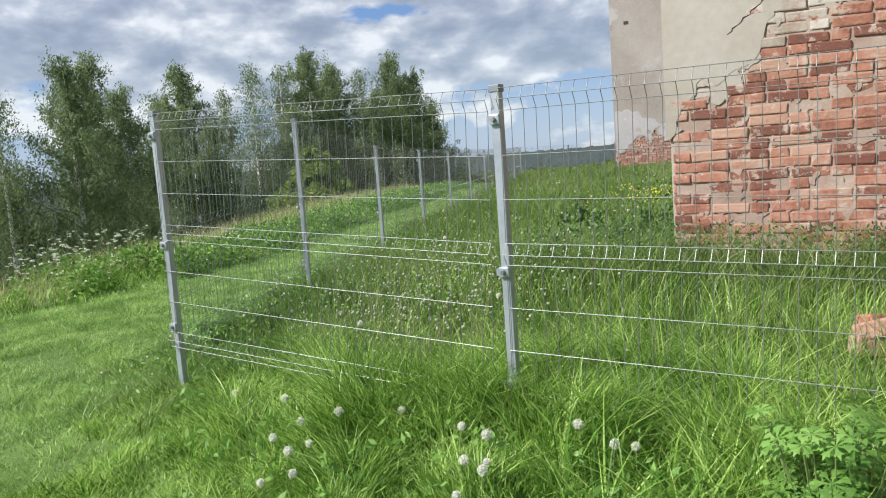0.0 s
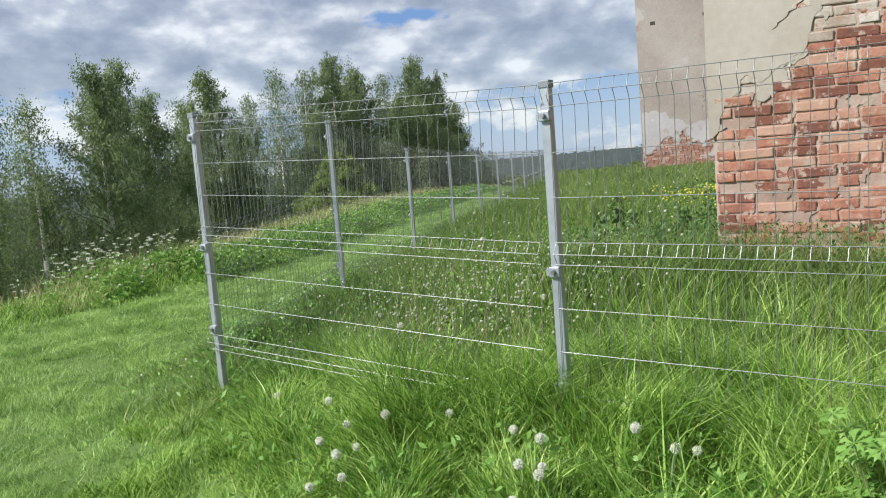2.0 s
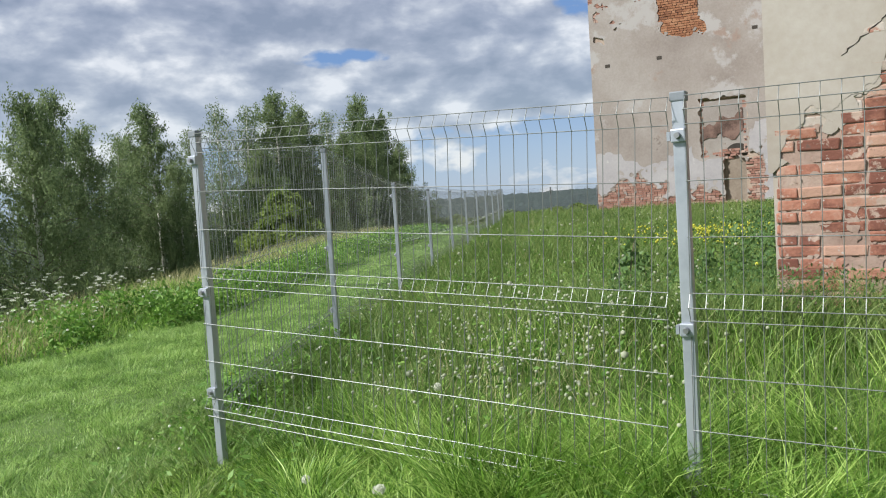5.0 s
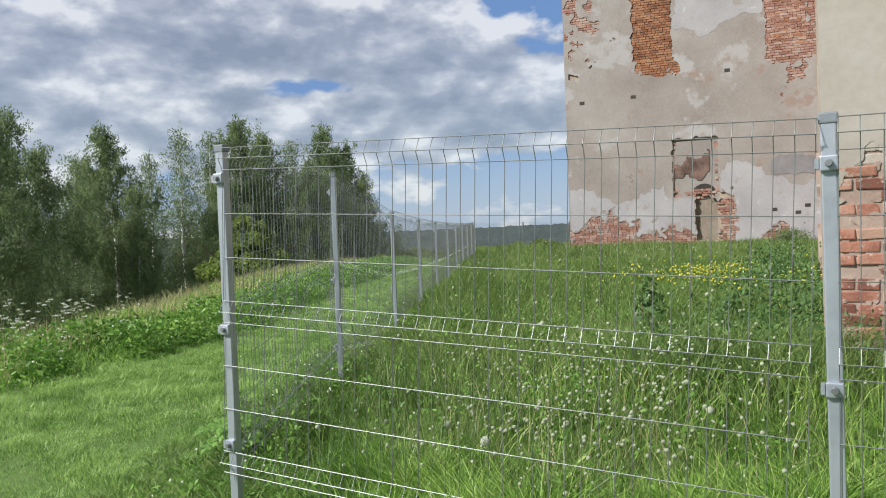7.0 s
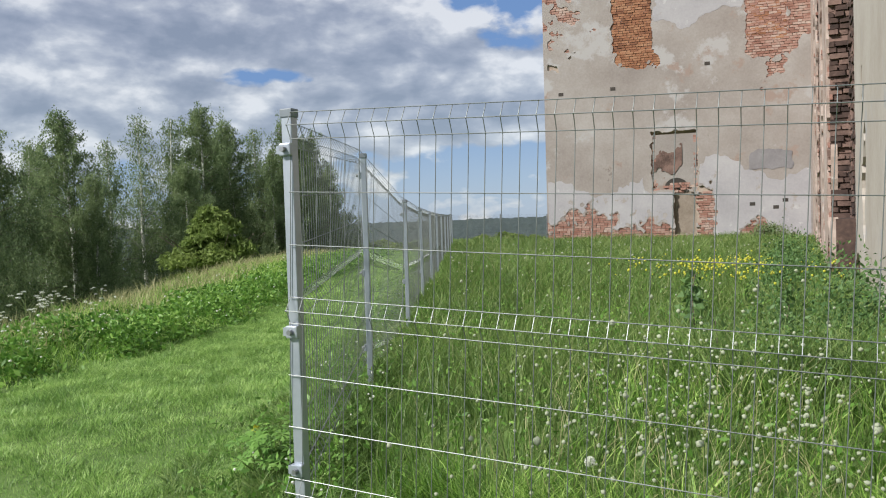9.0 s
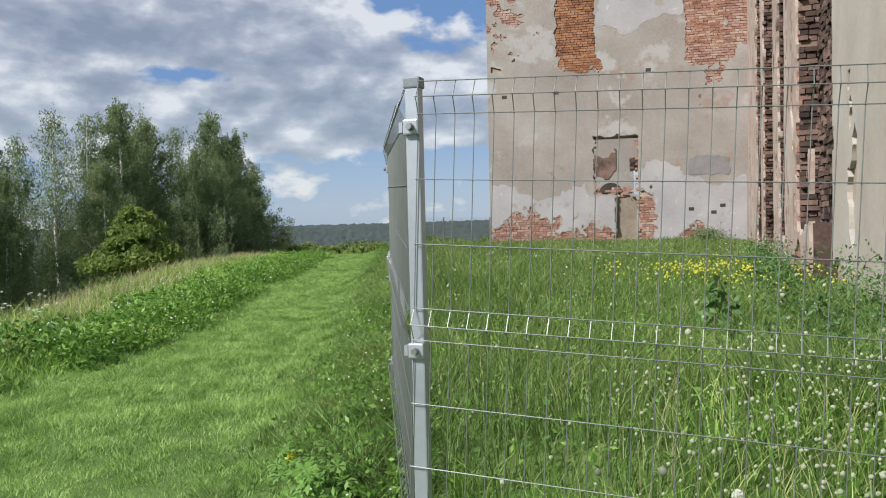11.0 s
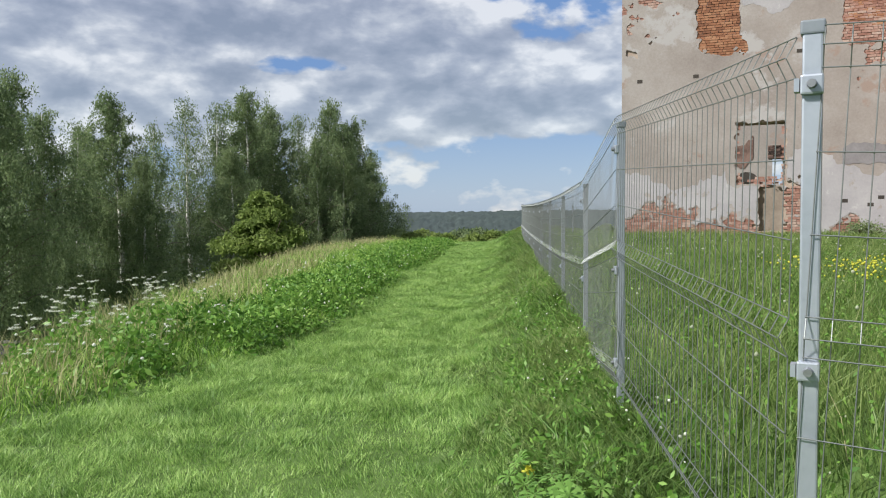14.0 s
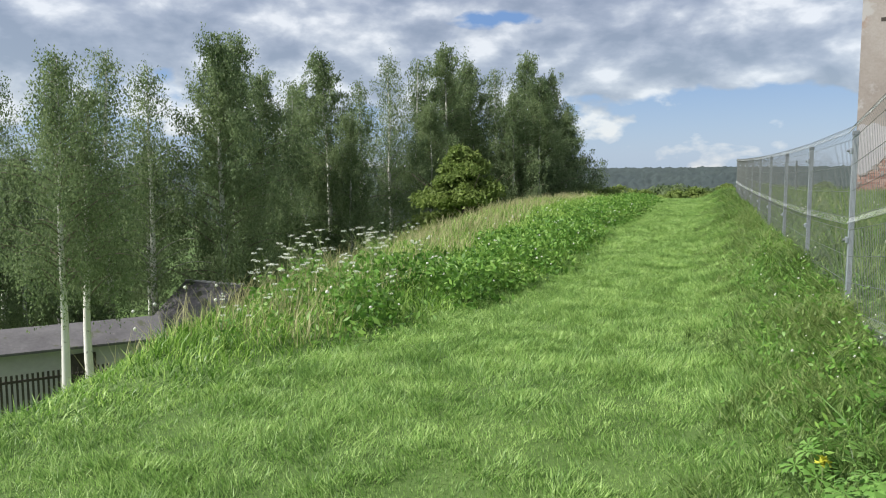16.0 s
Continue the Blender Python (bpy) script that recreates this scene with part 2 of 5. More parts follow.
ROOF = material("grey_slate_sheet", [(0.085, 0.080, 0.083), (0.130, 0.124, 0.126), (0.180, 0.172, 0.172)], 0.9, 0.8, 8, 0.3, spots=[((0.09, 0.095, 0.06), 1.2, 0.58), ((0.22, 0.21, 0.20), 2.5, 0.64)])
LIMEWALL = material("whitewashed_shed_wall", [(0.34, 0.33, 0.33), (0.46, 0.45, 0.44)], 0.9, 0.8, 8, 0.3)
# weathered wood, and also the painted-in dark of holes and openings
OLDWOOD_AND_SHADE = material("dark_wood_and_hole_shade", [(0.035, 0.03, 0.027), (0.075, 0.065, 0.055)], 0.9, 2, 20, 0.4)


# ---- mesh helpers ----
def raw(name, verts, faces, mat, parent=None, label="", smooth=False):
    """verts (n, 3) and faces: an array (m, k) of equal polygons or a list."""
    me = bpy.data.meshes.new(name)
    if isinstance(faces, np.ndarray):
        v = np.asarray(verts, np.float32)
        m, k = faces.shape
        me.vertices.add(len(v))
        me.vertices.foreach_set("co", v.ravel())
        me.loops.add(m * k)
        me.loops.foreach_set("vertex_index", faces.astype(np.int32).ravel())
        me.polygons.add(m)
        me.polygons.foreach_set("loop_start", np.arange(0, m * k, k, dtype=np.int32))
        me.update(calc_edges=True)
    else:
        me.from_pydata([tuple(p) for p in verts], [], faces)
        me.update()
    me.materials.append(mat)
    if smooth:
        me.polygons.foreach_set("use_smooth", np.ones(len(me.polygons), bool))
    ob = new(name, me)
    if parent is not None:
        ob.parent = parent
    if label:
        ob["label"] = label
    return ob


def part(name, bm, mat, parent, label="", smooth=False):
    me = bpy.data.meshes.new(name)
    bm.to_mesh(me)
    bm.free()
    me.materials.append(mat)
    if smooth:
        me.polygons.foreach_set("use_smooth", np.ones(len(me.polygons), bool))
    ob = new(name, me)
    ob.parent = parent
    if label:
        ob["label"] = label
    return ob


def share(name, data, parent, m):
    """One more object on a mesh that is there already."""
    ob = new(name, data)
    ob.parent = parent
    ob.matrix_basis = m
    return ob


def box(bm, x0, x1, y0, y1, z0, z1, bevel=0.0):
    r = bmesh.ops.create_cube(bm, size=1.0, matrix=Matrix.Translation(((x0 + x1) / 2, (y0 + y1) / 2, (z0 + z1) / 2)) @ Matrix.Diagonal((x1 - x0, y1 - y0, z1 - z0, 1)))
    if bevel:
        edges = list({e for v in r["verts"] for e in v.link_edges})
        bmesh.ops.bevel(bm, geom=edges, offset=bevel, segments=2, affect="EDGES", profile=0.6)
    return bm


def boxed(*a, **k):
    return box(bmesh.new(), *a, **k)


def tube(points, radii, sides=6):
    """Verts and quads of a tube along the points."""
    pts = [Vector(p) for p in points]
    verts, faces = [], []
    for i, p in enumerate(pts):
        d = (pts[min(i + 1, len(pts) - 1)] - pts[max(i - 1, 0)]).normalized()
        a = d.orthogonal().normalized() if abs(d.z) > 0.9 else d.cross(Vector((0, 0, 1))).normalized()
        b = d.cross(a)
        for k in range(sides):
            t = 2 * math.pi * k / sides
            verts.append(p + float(radii[i]) * (a * math.cos(t) + b * math.sin(t)))
    for i in range(len(pts) - 1):
        for k in range(sides):
            k2 = (k + 1) % sides
            faces.append((i * sides + k, i * sides + k2, (i + 1) * sides + k2, (i + 1) * sides + k))
    faces.append(tuple(range(sides))[::-1])
    faces.append(tuple(range((len(pts) - 1) * sides, len(pts) * sides)))
    return verts, faces


def join(pieces):
    verts, faces = [], []
    for v, f in pieces:
        o = len(verts)
        verts += v
        faces += [tuple(i + o for i in q) for q in f]
    return verts, faces


def smooth(x, a, b):
    t = np.clip((x - a) / (b - a), 0, 1)
    return t * t * (3 - 2 * t)


# ---- the lie of the land ----
P1, P0 = np.array((-1.764, 5.011)), np.array((0.291, 3.57))       # the fence's corner post and the next one of its end run
END_DIR = (P0 - P1) / np.linalg.norm(P0 - P1)
END_IN = np.array((-END_DIR[1], END_DIR[0]))
LONG_DIR = np.array((0.196, 0.981))
WEED_Y, WEED_X = (-10, 3, 6, 7.6, 9.8, 11, 14.3, 17, 22, 28, 40), (-9, -8, -7.2, -5.6, -4.4, -3.9, -2.8, -2.2, -1.3, 0.2, 3.0)
CREST_Y, CREST_X = (-40, 0, 8, 12, 16, 29, 38, 46, 60), (-10, -7.4, -6.2, -6.0, -5.6, -4.2, -2.0, 3.0, 14)


def inside(x, y):
    """How far a place lies behind the fence, in metres; negative on the mown path."""
    r1 = (x - (P1[0] + 0.2 * (y - P1[1]))) * 0.98
    r2 = (x - P1[0]) * END_IN[0] + (y - P1[1]) * END_IN[1]
    return np.minimum(r1, r2)


def wobble(x, y, s, k):
    return np.sin(x * s + 1.3 * k) * np.cos(y * s * 0.87 + 2.1 * k) + 0.5 * np.sin(x * s * 2.3 + y * s * 1.7 + k)


def land(x, y):
    x, y = np.asarray(x, float), np.asarray(y, float)
    r = inside(x, y)
    foot = 0.09 + 0.19 * smooth(y, 5.3, 7.2)                    # the ground rises to the fence's foot
    z = foot * smooth(r, -1.3, 0.0) + (0.41 - foot) * smooth(r, 0.1, 2.2)
    z = z + 0.12 * smooth(y, 15, 32) + 0.12 * smooth(x, -1.6, 0.3) * (1 - smooth(r, 0.5, 3.0)) * smooth(r, -1.6, -0.2)
    z = z + 0.025 * wobble(x, y, 0.9, 1.0) + 0.012 * wobble(x, y, 2.7, 2.0)
    z = z + 0.08 * smooth(np.interp(y, WEED_Y, WEED_X) - x, 0.0, 1.7) * smooth(y, 7.5, 9.5) * (1 - smooth(y, 26, 36))
    d = np.interp(y, CREST_Y, CREST_X) - x                      # past the hill's edge
    fall = np.maximum(d, 0)
    z = z - 0.08 * smooth(d, -0.3, 1.2) - 9.0 * (1 - np.exp(-(fall / 8.5) ** 1.25))
    e = np.maximum(y - 37, 0)                                   # the hill's far end
    z = z - 11.0 * (1 - np.exp(-(e / 26.0) ** 1.6)) * (1 - 0.999 * smooth(d, 0, 25))
    far = np.hypot(x, y)
    z = z - 6.0 * smooth(far, 90, 260)
    z = z + (14.5 + 2.2 * wobble(x, y, 0.0035, 3.0)) * smooth(far, 420, 1150)
    return z


def axis(near0, near1, step, reach):
    a = list(np.arange(near0, near1 + 1e-6, step))
    s, p = step, near1
    while p < reach:
        s *= 1.16
        p += s
        a.append(p)
    s, p = step, near0
    while p > -reach:
        s *= 1.16
        p -= s
        a.insert(0, p)
    return np.array(a)


def build_ground():
    xs, ys = axis(-9, 9, 0.3, 2600), axis(-3, 40, 0.35, 2600)
    X, Y = np.meshgrid(xs, ys)
    v = np.stack([X.ravel(), Y.ravel(), land(X, Y).ravel()], 1)
    i = np.arange(len(ys) - 1)[:, None] * len(xs) + np.arange(len(xs) - 1)[None]
    i = i.ravel()
    f = np.stack([i, i + 1, i + 1 + len(xs), i + len(xs)], 1)
    tagged(raw("ground", v, f, SOIL, smooth=True), "grassy hilltop falling away to a wooded valley", "ground", kind="structure")


build_ground()


# ---- the ruined church ----
C = Vector((1.82, 5.85, 0))                 # corner of the near wall
U, V = Vector((0.89, -0.456, 0)), Vector((0.456, 0.89, 0))      # along the front walls, and inwards
W = Vector((0.558, 0.830, 0))               # along the long side wall
E0 = Vector((6.92, 30.2, 0))                # left corner of the far wall


def on_wall(origin, along):
    """The pose of a wall's own frame: x along it, y inwards, z up."""
    a = along.normalized()
    inw = Vector((-a.y, a.x, 0))
    m = Matrix((a, inw, Vector((0, 0, 1)))).transposed().to_4x4()
    m.translation = origin
    return m


def clipped_sheet(field, x0, x1, z0, z1, step, depth, y=0.0):
    """A slab whose outline follows field(x, z) > 0; it stands depth proud of the wall's face (y = 0 is the face, outwards is negative)."""
    nx, nz = int((x1 - x0) / step) + 1, int((z1 - z0) / step) + 1
    val = [[field(x0 + i * step, z0 + j * step) for i in range(nx + 1)] for j in range(nz + 1)]
    for j in range(nz + 1):                  # the sheet's own ends are broken edges too
        for i in range(nx + 1):
            if i in (0, nx) or j in (0, nz):
                val[j][i] = min(val[j][i], -0.004)
    verts, faces, index = [], [], {}

    def vert(key, x, z, yy):
        k = (key, yy)
        if k not in index:
            index[k] = len(verts)
            verts.append((x, yy, z))
        return index[k]

    front, back = y - depth, y + 0.01
    for j in range(nz):
        for i in range(nx):
            corner = [(i, j), (i + 1, j), (i + 1, j + 1), (i, j + 1)]
            vals = [val[b][a] for a, b in corner]
            if max(vals) <= 0:
                continue
            poly = []
            for n in range(4):
                (a, b), (c, d) = corner[n], corner[(n + 1) % 4]
                va, vb = vals[n], vals[(n + 1) % 4]
                if va > 0:
                    poly.append(((a, b), x0 + a * step, z0 + b * step, False))
                if (va > 0) != (vb > 0):
                    t = va / (va - vb)
                    key = tuple(sorted(((a, b), (c, d))))
                    poly.append((key, x0 + (a + (c - a) * t) * step, z0 + (b + (d - b) * t) * step, True))
            ids = [vert(k, px, pz, front) for k, px, pz, _ in poly]
            if len(ids) >= 3:
                faces.append(ids)
            for n in range(len(poly)):
                p, q = poly[n], poly[(n + 1) % len(poly)]
                if p[3] and q[3]:
                    faces.append([vert(q[0], q[1], q[2], front), vert(p[0], p[1], p[2], front), vert(p[0], p[1], p[2], back), vert(q[0], q[1], q[2], back)])
    return verts, faces


def fbm(x, z, s, seed):
    return noise.fractal(Vector((x * s, z * s, seed)), 1.0, 2.0, 5)


def holed_wall(x0, x1, z0, z1, holes, y0, y1):
    """Boxes that make up a wall with rectangular openings (x0, x1, z0, z1) through it."""
    xs = sorted({x0, x1, *[h[0] for h in holes], *[h[1] for h in holes]})
    zs = sorted({z0, z1, *[h[2] for h in holes], *[h[3] for h in holes]})
    bm = bmesh.new()
    for a, b in zip(xs, xs[1:]):
        run = None
        for c, d in zip(zs, zs[1:]):
            mx, mz = (a + b) / 2, (c + d) / 2
            if any(h[0] < mx < h[1] and h[2] < mz < h[3] for h in holes):
                if run:
                    box(bm, a, b, y0, y1, *run)
                run = None
            else:
                run = (run[0] if run else c, d)
        if run:
            box(bm, a, b, y0, y1, *run)
    return bm


def brick_run(x0, x1, z0, z1, rng, length=0.27, course=0.1, joint=0.014, depth=0.05, face=-0.0, rough=0.012, keep=None):
    """Joined bricks, laid in courses of stretchers and headers, proud of a mortar face."""
    verts, faces = [], []
    j, z = 0, z0
    while z + course * 0.6 < z1:
        x = x0 - rng.uniform(0, length)
        while x < x1:
            ln = length if (j + int(x * 7)) % 3 else length / 2
            a, b = max(x, x0), min(x + ln - joint, x1)
            if b - a > 0.04 and (keep is None or keep((a + b) / 2, z + course / 2)):
                y = face - depth - rng.uniform(-rough, rough)
                w = [rng.uniform(-0.006, 0.006) for _ in range(8)]
                zt, zb = z + course - joint, z
                o = len(verts)
                verts += [(a, y, zb + w[0]), (b, y, zb + w[1]), (b, y, zt + w[2]), (a, y, zt + w[3]), (a + w[4], face + 0.02, zb), (b + w[5], face + 0.02, zb), (b + w[6], face + 0.02, zt), (a + w[7], face + 0.02, zt)]
                faces += [(o, o + 1, o + 2, o + 3), (o + 1, o + 5, o + 6, o + 2), (o + 4, o, o + 3, o + 7), (o + 3, o + 2, o + 6, o + 7), (o + 4, o + 5, o + 1, o)]
            x += ln
        z += course
        j += 1
    return verts, faces


def stuff(ob):
    ob["kind"] = "stuff"
    return ob


def build_far_wall():
    rng = random.Random(11)
    wall = new("wall_far")
    wall.matrix_world = on_wall(E0, U)
    tagged(wall, "tall ruined church wall, peeling plaster over brick, bricked-up windows", "wall", kind="structure")
    top = 13.5
    win = [(2.50, 3.90, 7.36, 12.2), (7.0, 8.32, 7.38, 12.2)]
    niche = (3.80, 5.38, 2.32, 4.42)
    low_arch = (4.55, 5.30, 0.75, 2.32)
    part("masonry", holed_wall(0, 12.5, -0.5, top, [niche, low_arch], 0.0, 0.95), MORTAR, wall, "lime mortar masonry")

    def bare(x, z):
        """Positive where the plaster still clings."""
        f = 0.8 * (z - 1.2 - 0.28 * math.sin(x * 0.9 + 0.6)) + 0.7 * fbm(x, z, 0.9, 3.0) + (0.6 if x > 5.9 else 0)
        for a, b, c, d in win:
            f = min(f, max(a - x, x - b, c - z, z - d) * 3)
            f = min(f, 2.5 * (math.hypot((x - (a + b) / 2 - 0.1) * 0.8, (z - c + 0.15) * 1.0) - 0.52) + 1.1 * fbm(x, z, 1.6, 7.0))
        for a, b, c, d in (niche, low_arch):
            f = min(f, max(a - x, x - b, c - z, z - d) * 3 + 0.12 * fbm(x, z, 5.0, 2.0))
        f = min(f, 2.0 * (math.hypot((x - 5.35) * 0.9, (z - 1.6) * 0.75) - 0.55) + 1.2 * fbm(x, z, 2.2, 9.0))
        f = min(f, 1.2 * (math.hypot((x - 0.75), (z - 8.9) * 0.6) - 0.35) + 1.5 * fbm(x, z, 1.8, 15.0))
        f = min(f, max(8.3 - x, x - 9.75, 7.3 - z) * 3 + 0.7 * fbm(x, z, 1.7, 19.0) + 0.1)
        f = min(f, 4.0 * (9.4 - x) + 0.7 * fbm(x, z, 1.5, 21.0)) if x > 8.6 else f
        f = min(f, 1.6 * (math.hypot((x - 7.9) * 1.0, (z - 6.7) * 0.6) - 0.25) + 1.25 * fbm(x, z, 3.4, 22.0))
        return f + min(0.28 * fbm(x, z, 4.2, 25.0) + 0.10 * fbm(x, z, 9.0, 26.0), max(f, 0.0) * 2 + 0.25)

    v, f = clipped_sheet(bare, 0.0, 10.2, 0.0, 11.0, 0.06, 0.06)
    part("upper_plaster", boxed(0.0, 9.3, -0.06, 0.0, 11.0, top), PLASTER, wall)
    raw("plaster", v, f, PLASTER, wall, "stained beige plaster")

    def fresh(x, z):
        top = 2.55 + 0.22 * math.sin(x * 1.9 + 1.0) if x < 3.8 else 3.1 + 0.5 * math.sin(x * 1.3 - 6.0)
        f = min(1.6 * (top - z), 0.9) + 0.45 * fbm(x, z, 1.1, 31.0) + 0.25 * fbm(x, z, 3.2, 32.0) - (0.7 if 3.5 < x < 5.6 else 0)
        f = max(f, min(1.2 * (x - 4.05), 1.2 * (6.95 - x), 1.2 * (z - 8.35 - 0.25 * math.sin(2.2 * x))) + 0.35 * fbm(x, z, 1.4, 37.0))
        for a, b, c, d in win + [niche, low_arch]:
            f = min(f, max(a - x, x - b, c - z, z - d) * 3 - 0.1)
        return min(f, bare(x, z) - 0.08, (9.0 - x))

    v, f = clipped_sheet(fresh, 0.05, 10.0, 0.2, 10.9, 0.07, 0.065)
    raw("limewash", v, f, LIME, wall, "pale lilac-grey limewash patch")
    for a, b, c, d in win:
        v, f = brick_run(a, b, c - 0.02, d, rng, 0.26, 0.088, 0.018, 0.035, 0.0, 0.014)
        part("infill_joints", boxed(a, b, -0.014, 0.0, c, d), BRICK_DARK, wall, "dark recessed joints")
        stuff(raw("window_infill", v, f, BRICK_FAR, wall, "orange-red brick infill of a blocked window"))
    v, f = brick_run(0.0, 9.6, -0.2, 2.3, rng, 0.27, 0.085, 0.014, 0.044, 0.0, 0.011, keep=lambda x, z: not (4.45 < x < 5.4 and z > 0.7))
    stuff(raw("brick_footing", v, f, BRICK_LOW, wall, "exposed pale red brick courses"))
    v, f = brick_run(2.0, 4.4, 6.0, 7.34, rng, 0.27, 0.085, 0.014, 0.044, 0.0, 0.011)
    stuff(raw("brick_patch", v, f, BRICK_FAR, wall))
    v, f = brick_run(6.9, 12.3, 2.3, top - 0.5, rng, 0.27, 0.088, 0.014, 0.044, 0.0, 0.011)
    stuff(raw("brick_patch", v, f, BRICK_LOW, wall))
    v, f = brick_run(0.0, 2.0, 7.5, top - 0.5, rng, 0.27, 0.088, 0.014, 0.044, 0.0, 0.011)
    stuff(raw("brick_patch", v, f, BRICK_LOW, wall))
    # below the broken opening a shallow recess of brown plaster; ragged bricks along the opening's edges
    part("recess_back", boxed(4.55, 5.30, 0.10, 0.40, 0.75, 2.32), UMBER, wall, "brown plastered recess")
    for x0, x1, z0, z1, chew in ((3.72, 3.95, 2.3, 4.4, 0.5), (5.24, 5.48, 2.3, 4.4, 0.5), (3.78, 5.4, 2.25, 2.62, 0.25)):
        v, f = brick_run(x0, x1, z0, z1, rng, 0.2, 0.09, 0.014, 0.02, 0.06, 0.05, keep=lambda x, z: fbm(x, z, 6.0, 83.0) > chew - 0.45)
        stuff(raw("broken_edge", v, f, BRICK_LOW, wall))
    # scaffold holes: dark blocks on the face, their shade put in as colour
    for x, z in ((0.62, 6.02), (2.5, 6.08), (5.75, 6.7), (7.15, 1.75), (7.9, 1.62), (8.2, 1.85)):
        part("putlog_hole", boxed(x - 0.09, x + 0.09, -0.068, 0.02, z - 0.06, z + 0.06), OLDWOOD_AND_SHADE, wall, "dark block painted as the shade in a square scaffold hole")
    v, f = clipped_sheet(lambda x, z: min((x - 7.05) * 1.2, (8.42 - x) * 1.2, (z - 2.93) * 1.2, 3.62 - z - 0.28 * (x - 7.75) ** 2) + 0.10 * fbm(x, z, 2.5, 91.0), 6.9, 8.6, 2.8, 3.8, 0.05, 0.072)
    raw("blocked_opening", v, f, HOLLOW, wall, "grey patched opening")
    build_inner_wall()


def build_inner_wall():
    """The roofless inside, seen through the broken opening: a cross wall with a doorway and a gap to the sky."""
    rng = random.Random(14)
    wall = new("wall_inner")
    wall.matrix_world = on_wall(E0 + V * 12.0, U)
    tagged(wall, "inner cross wall of the roofless church with a doorway", "wall", kind="structure")
    door, gap = (3.9, 4.9, -0.5, 2.95), (5.55, 6.05, 2.6, 3.92)
    part("masonry", holed_wall(0.0, 11.5, -0.5, 9.5, [door, gap], 0.0, 0.8), PLASTER, wall, "grimy inner plaster")
    # the doorway's round top is no opening: a dark sheet paints its shade
    v, f = clipped_sheet(lambda x, z: min(z - 2.80, 0.62 - math.hypot(x - 4.4, (z - 2.68) * 1.0)), 3.7, 5.1, 2.7, 3.4, 0.05, 0.03)
    raw("door_arch", v, f, OLDWOOD_AND_SHADE, wall, "dark sheet painted as the shade in the doorway's arched top")
    part("doorway_back", boxed(3.7, 5.1, 1.6, 1.9, -0.5, 3.2), UMBER, wall)
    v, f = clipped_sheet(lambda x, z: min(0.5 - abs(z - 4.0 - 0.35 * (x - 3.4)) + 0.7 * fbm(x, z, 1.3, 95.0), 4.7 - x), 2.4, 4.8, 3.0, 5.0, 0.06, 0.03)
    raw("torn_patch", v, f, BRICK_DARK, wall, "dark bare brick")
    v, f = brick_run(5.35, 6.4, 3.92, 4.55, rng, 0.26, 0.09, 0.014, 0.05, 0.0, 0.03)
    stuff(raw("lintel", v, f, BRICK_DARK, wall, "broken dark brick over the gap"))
    v, f = brick_run(5.9, 6.5, 2.2, 3.5, rng, 0.26, 0.09, 0.014, 0.08, 0.0, 0.05, keep=lambda x, z: x > 5.75 + 0.35 * (z - 2.2))
    stuff(raw("broken_edge", v, f, BRICK_LOW, wall))


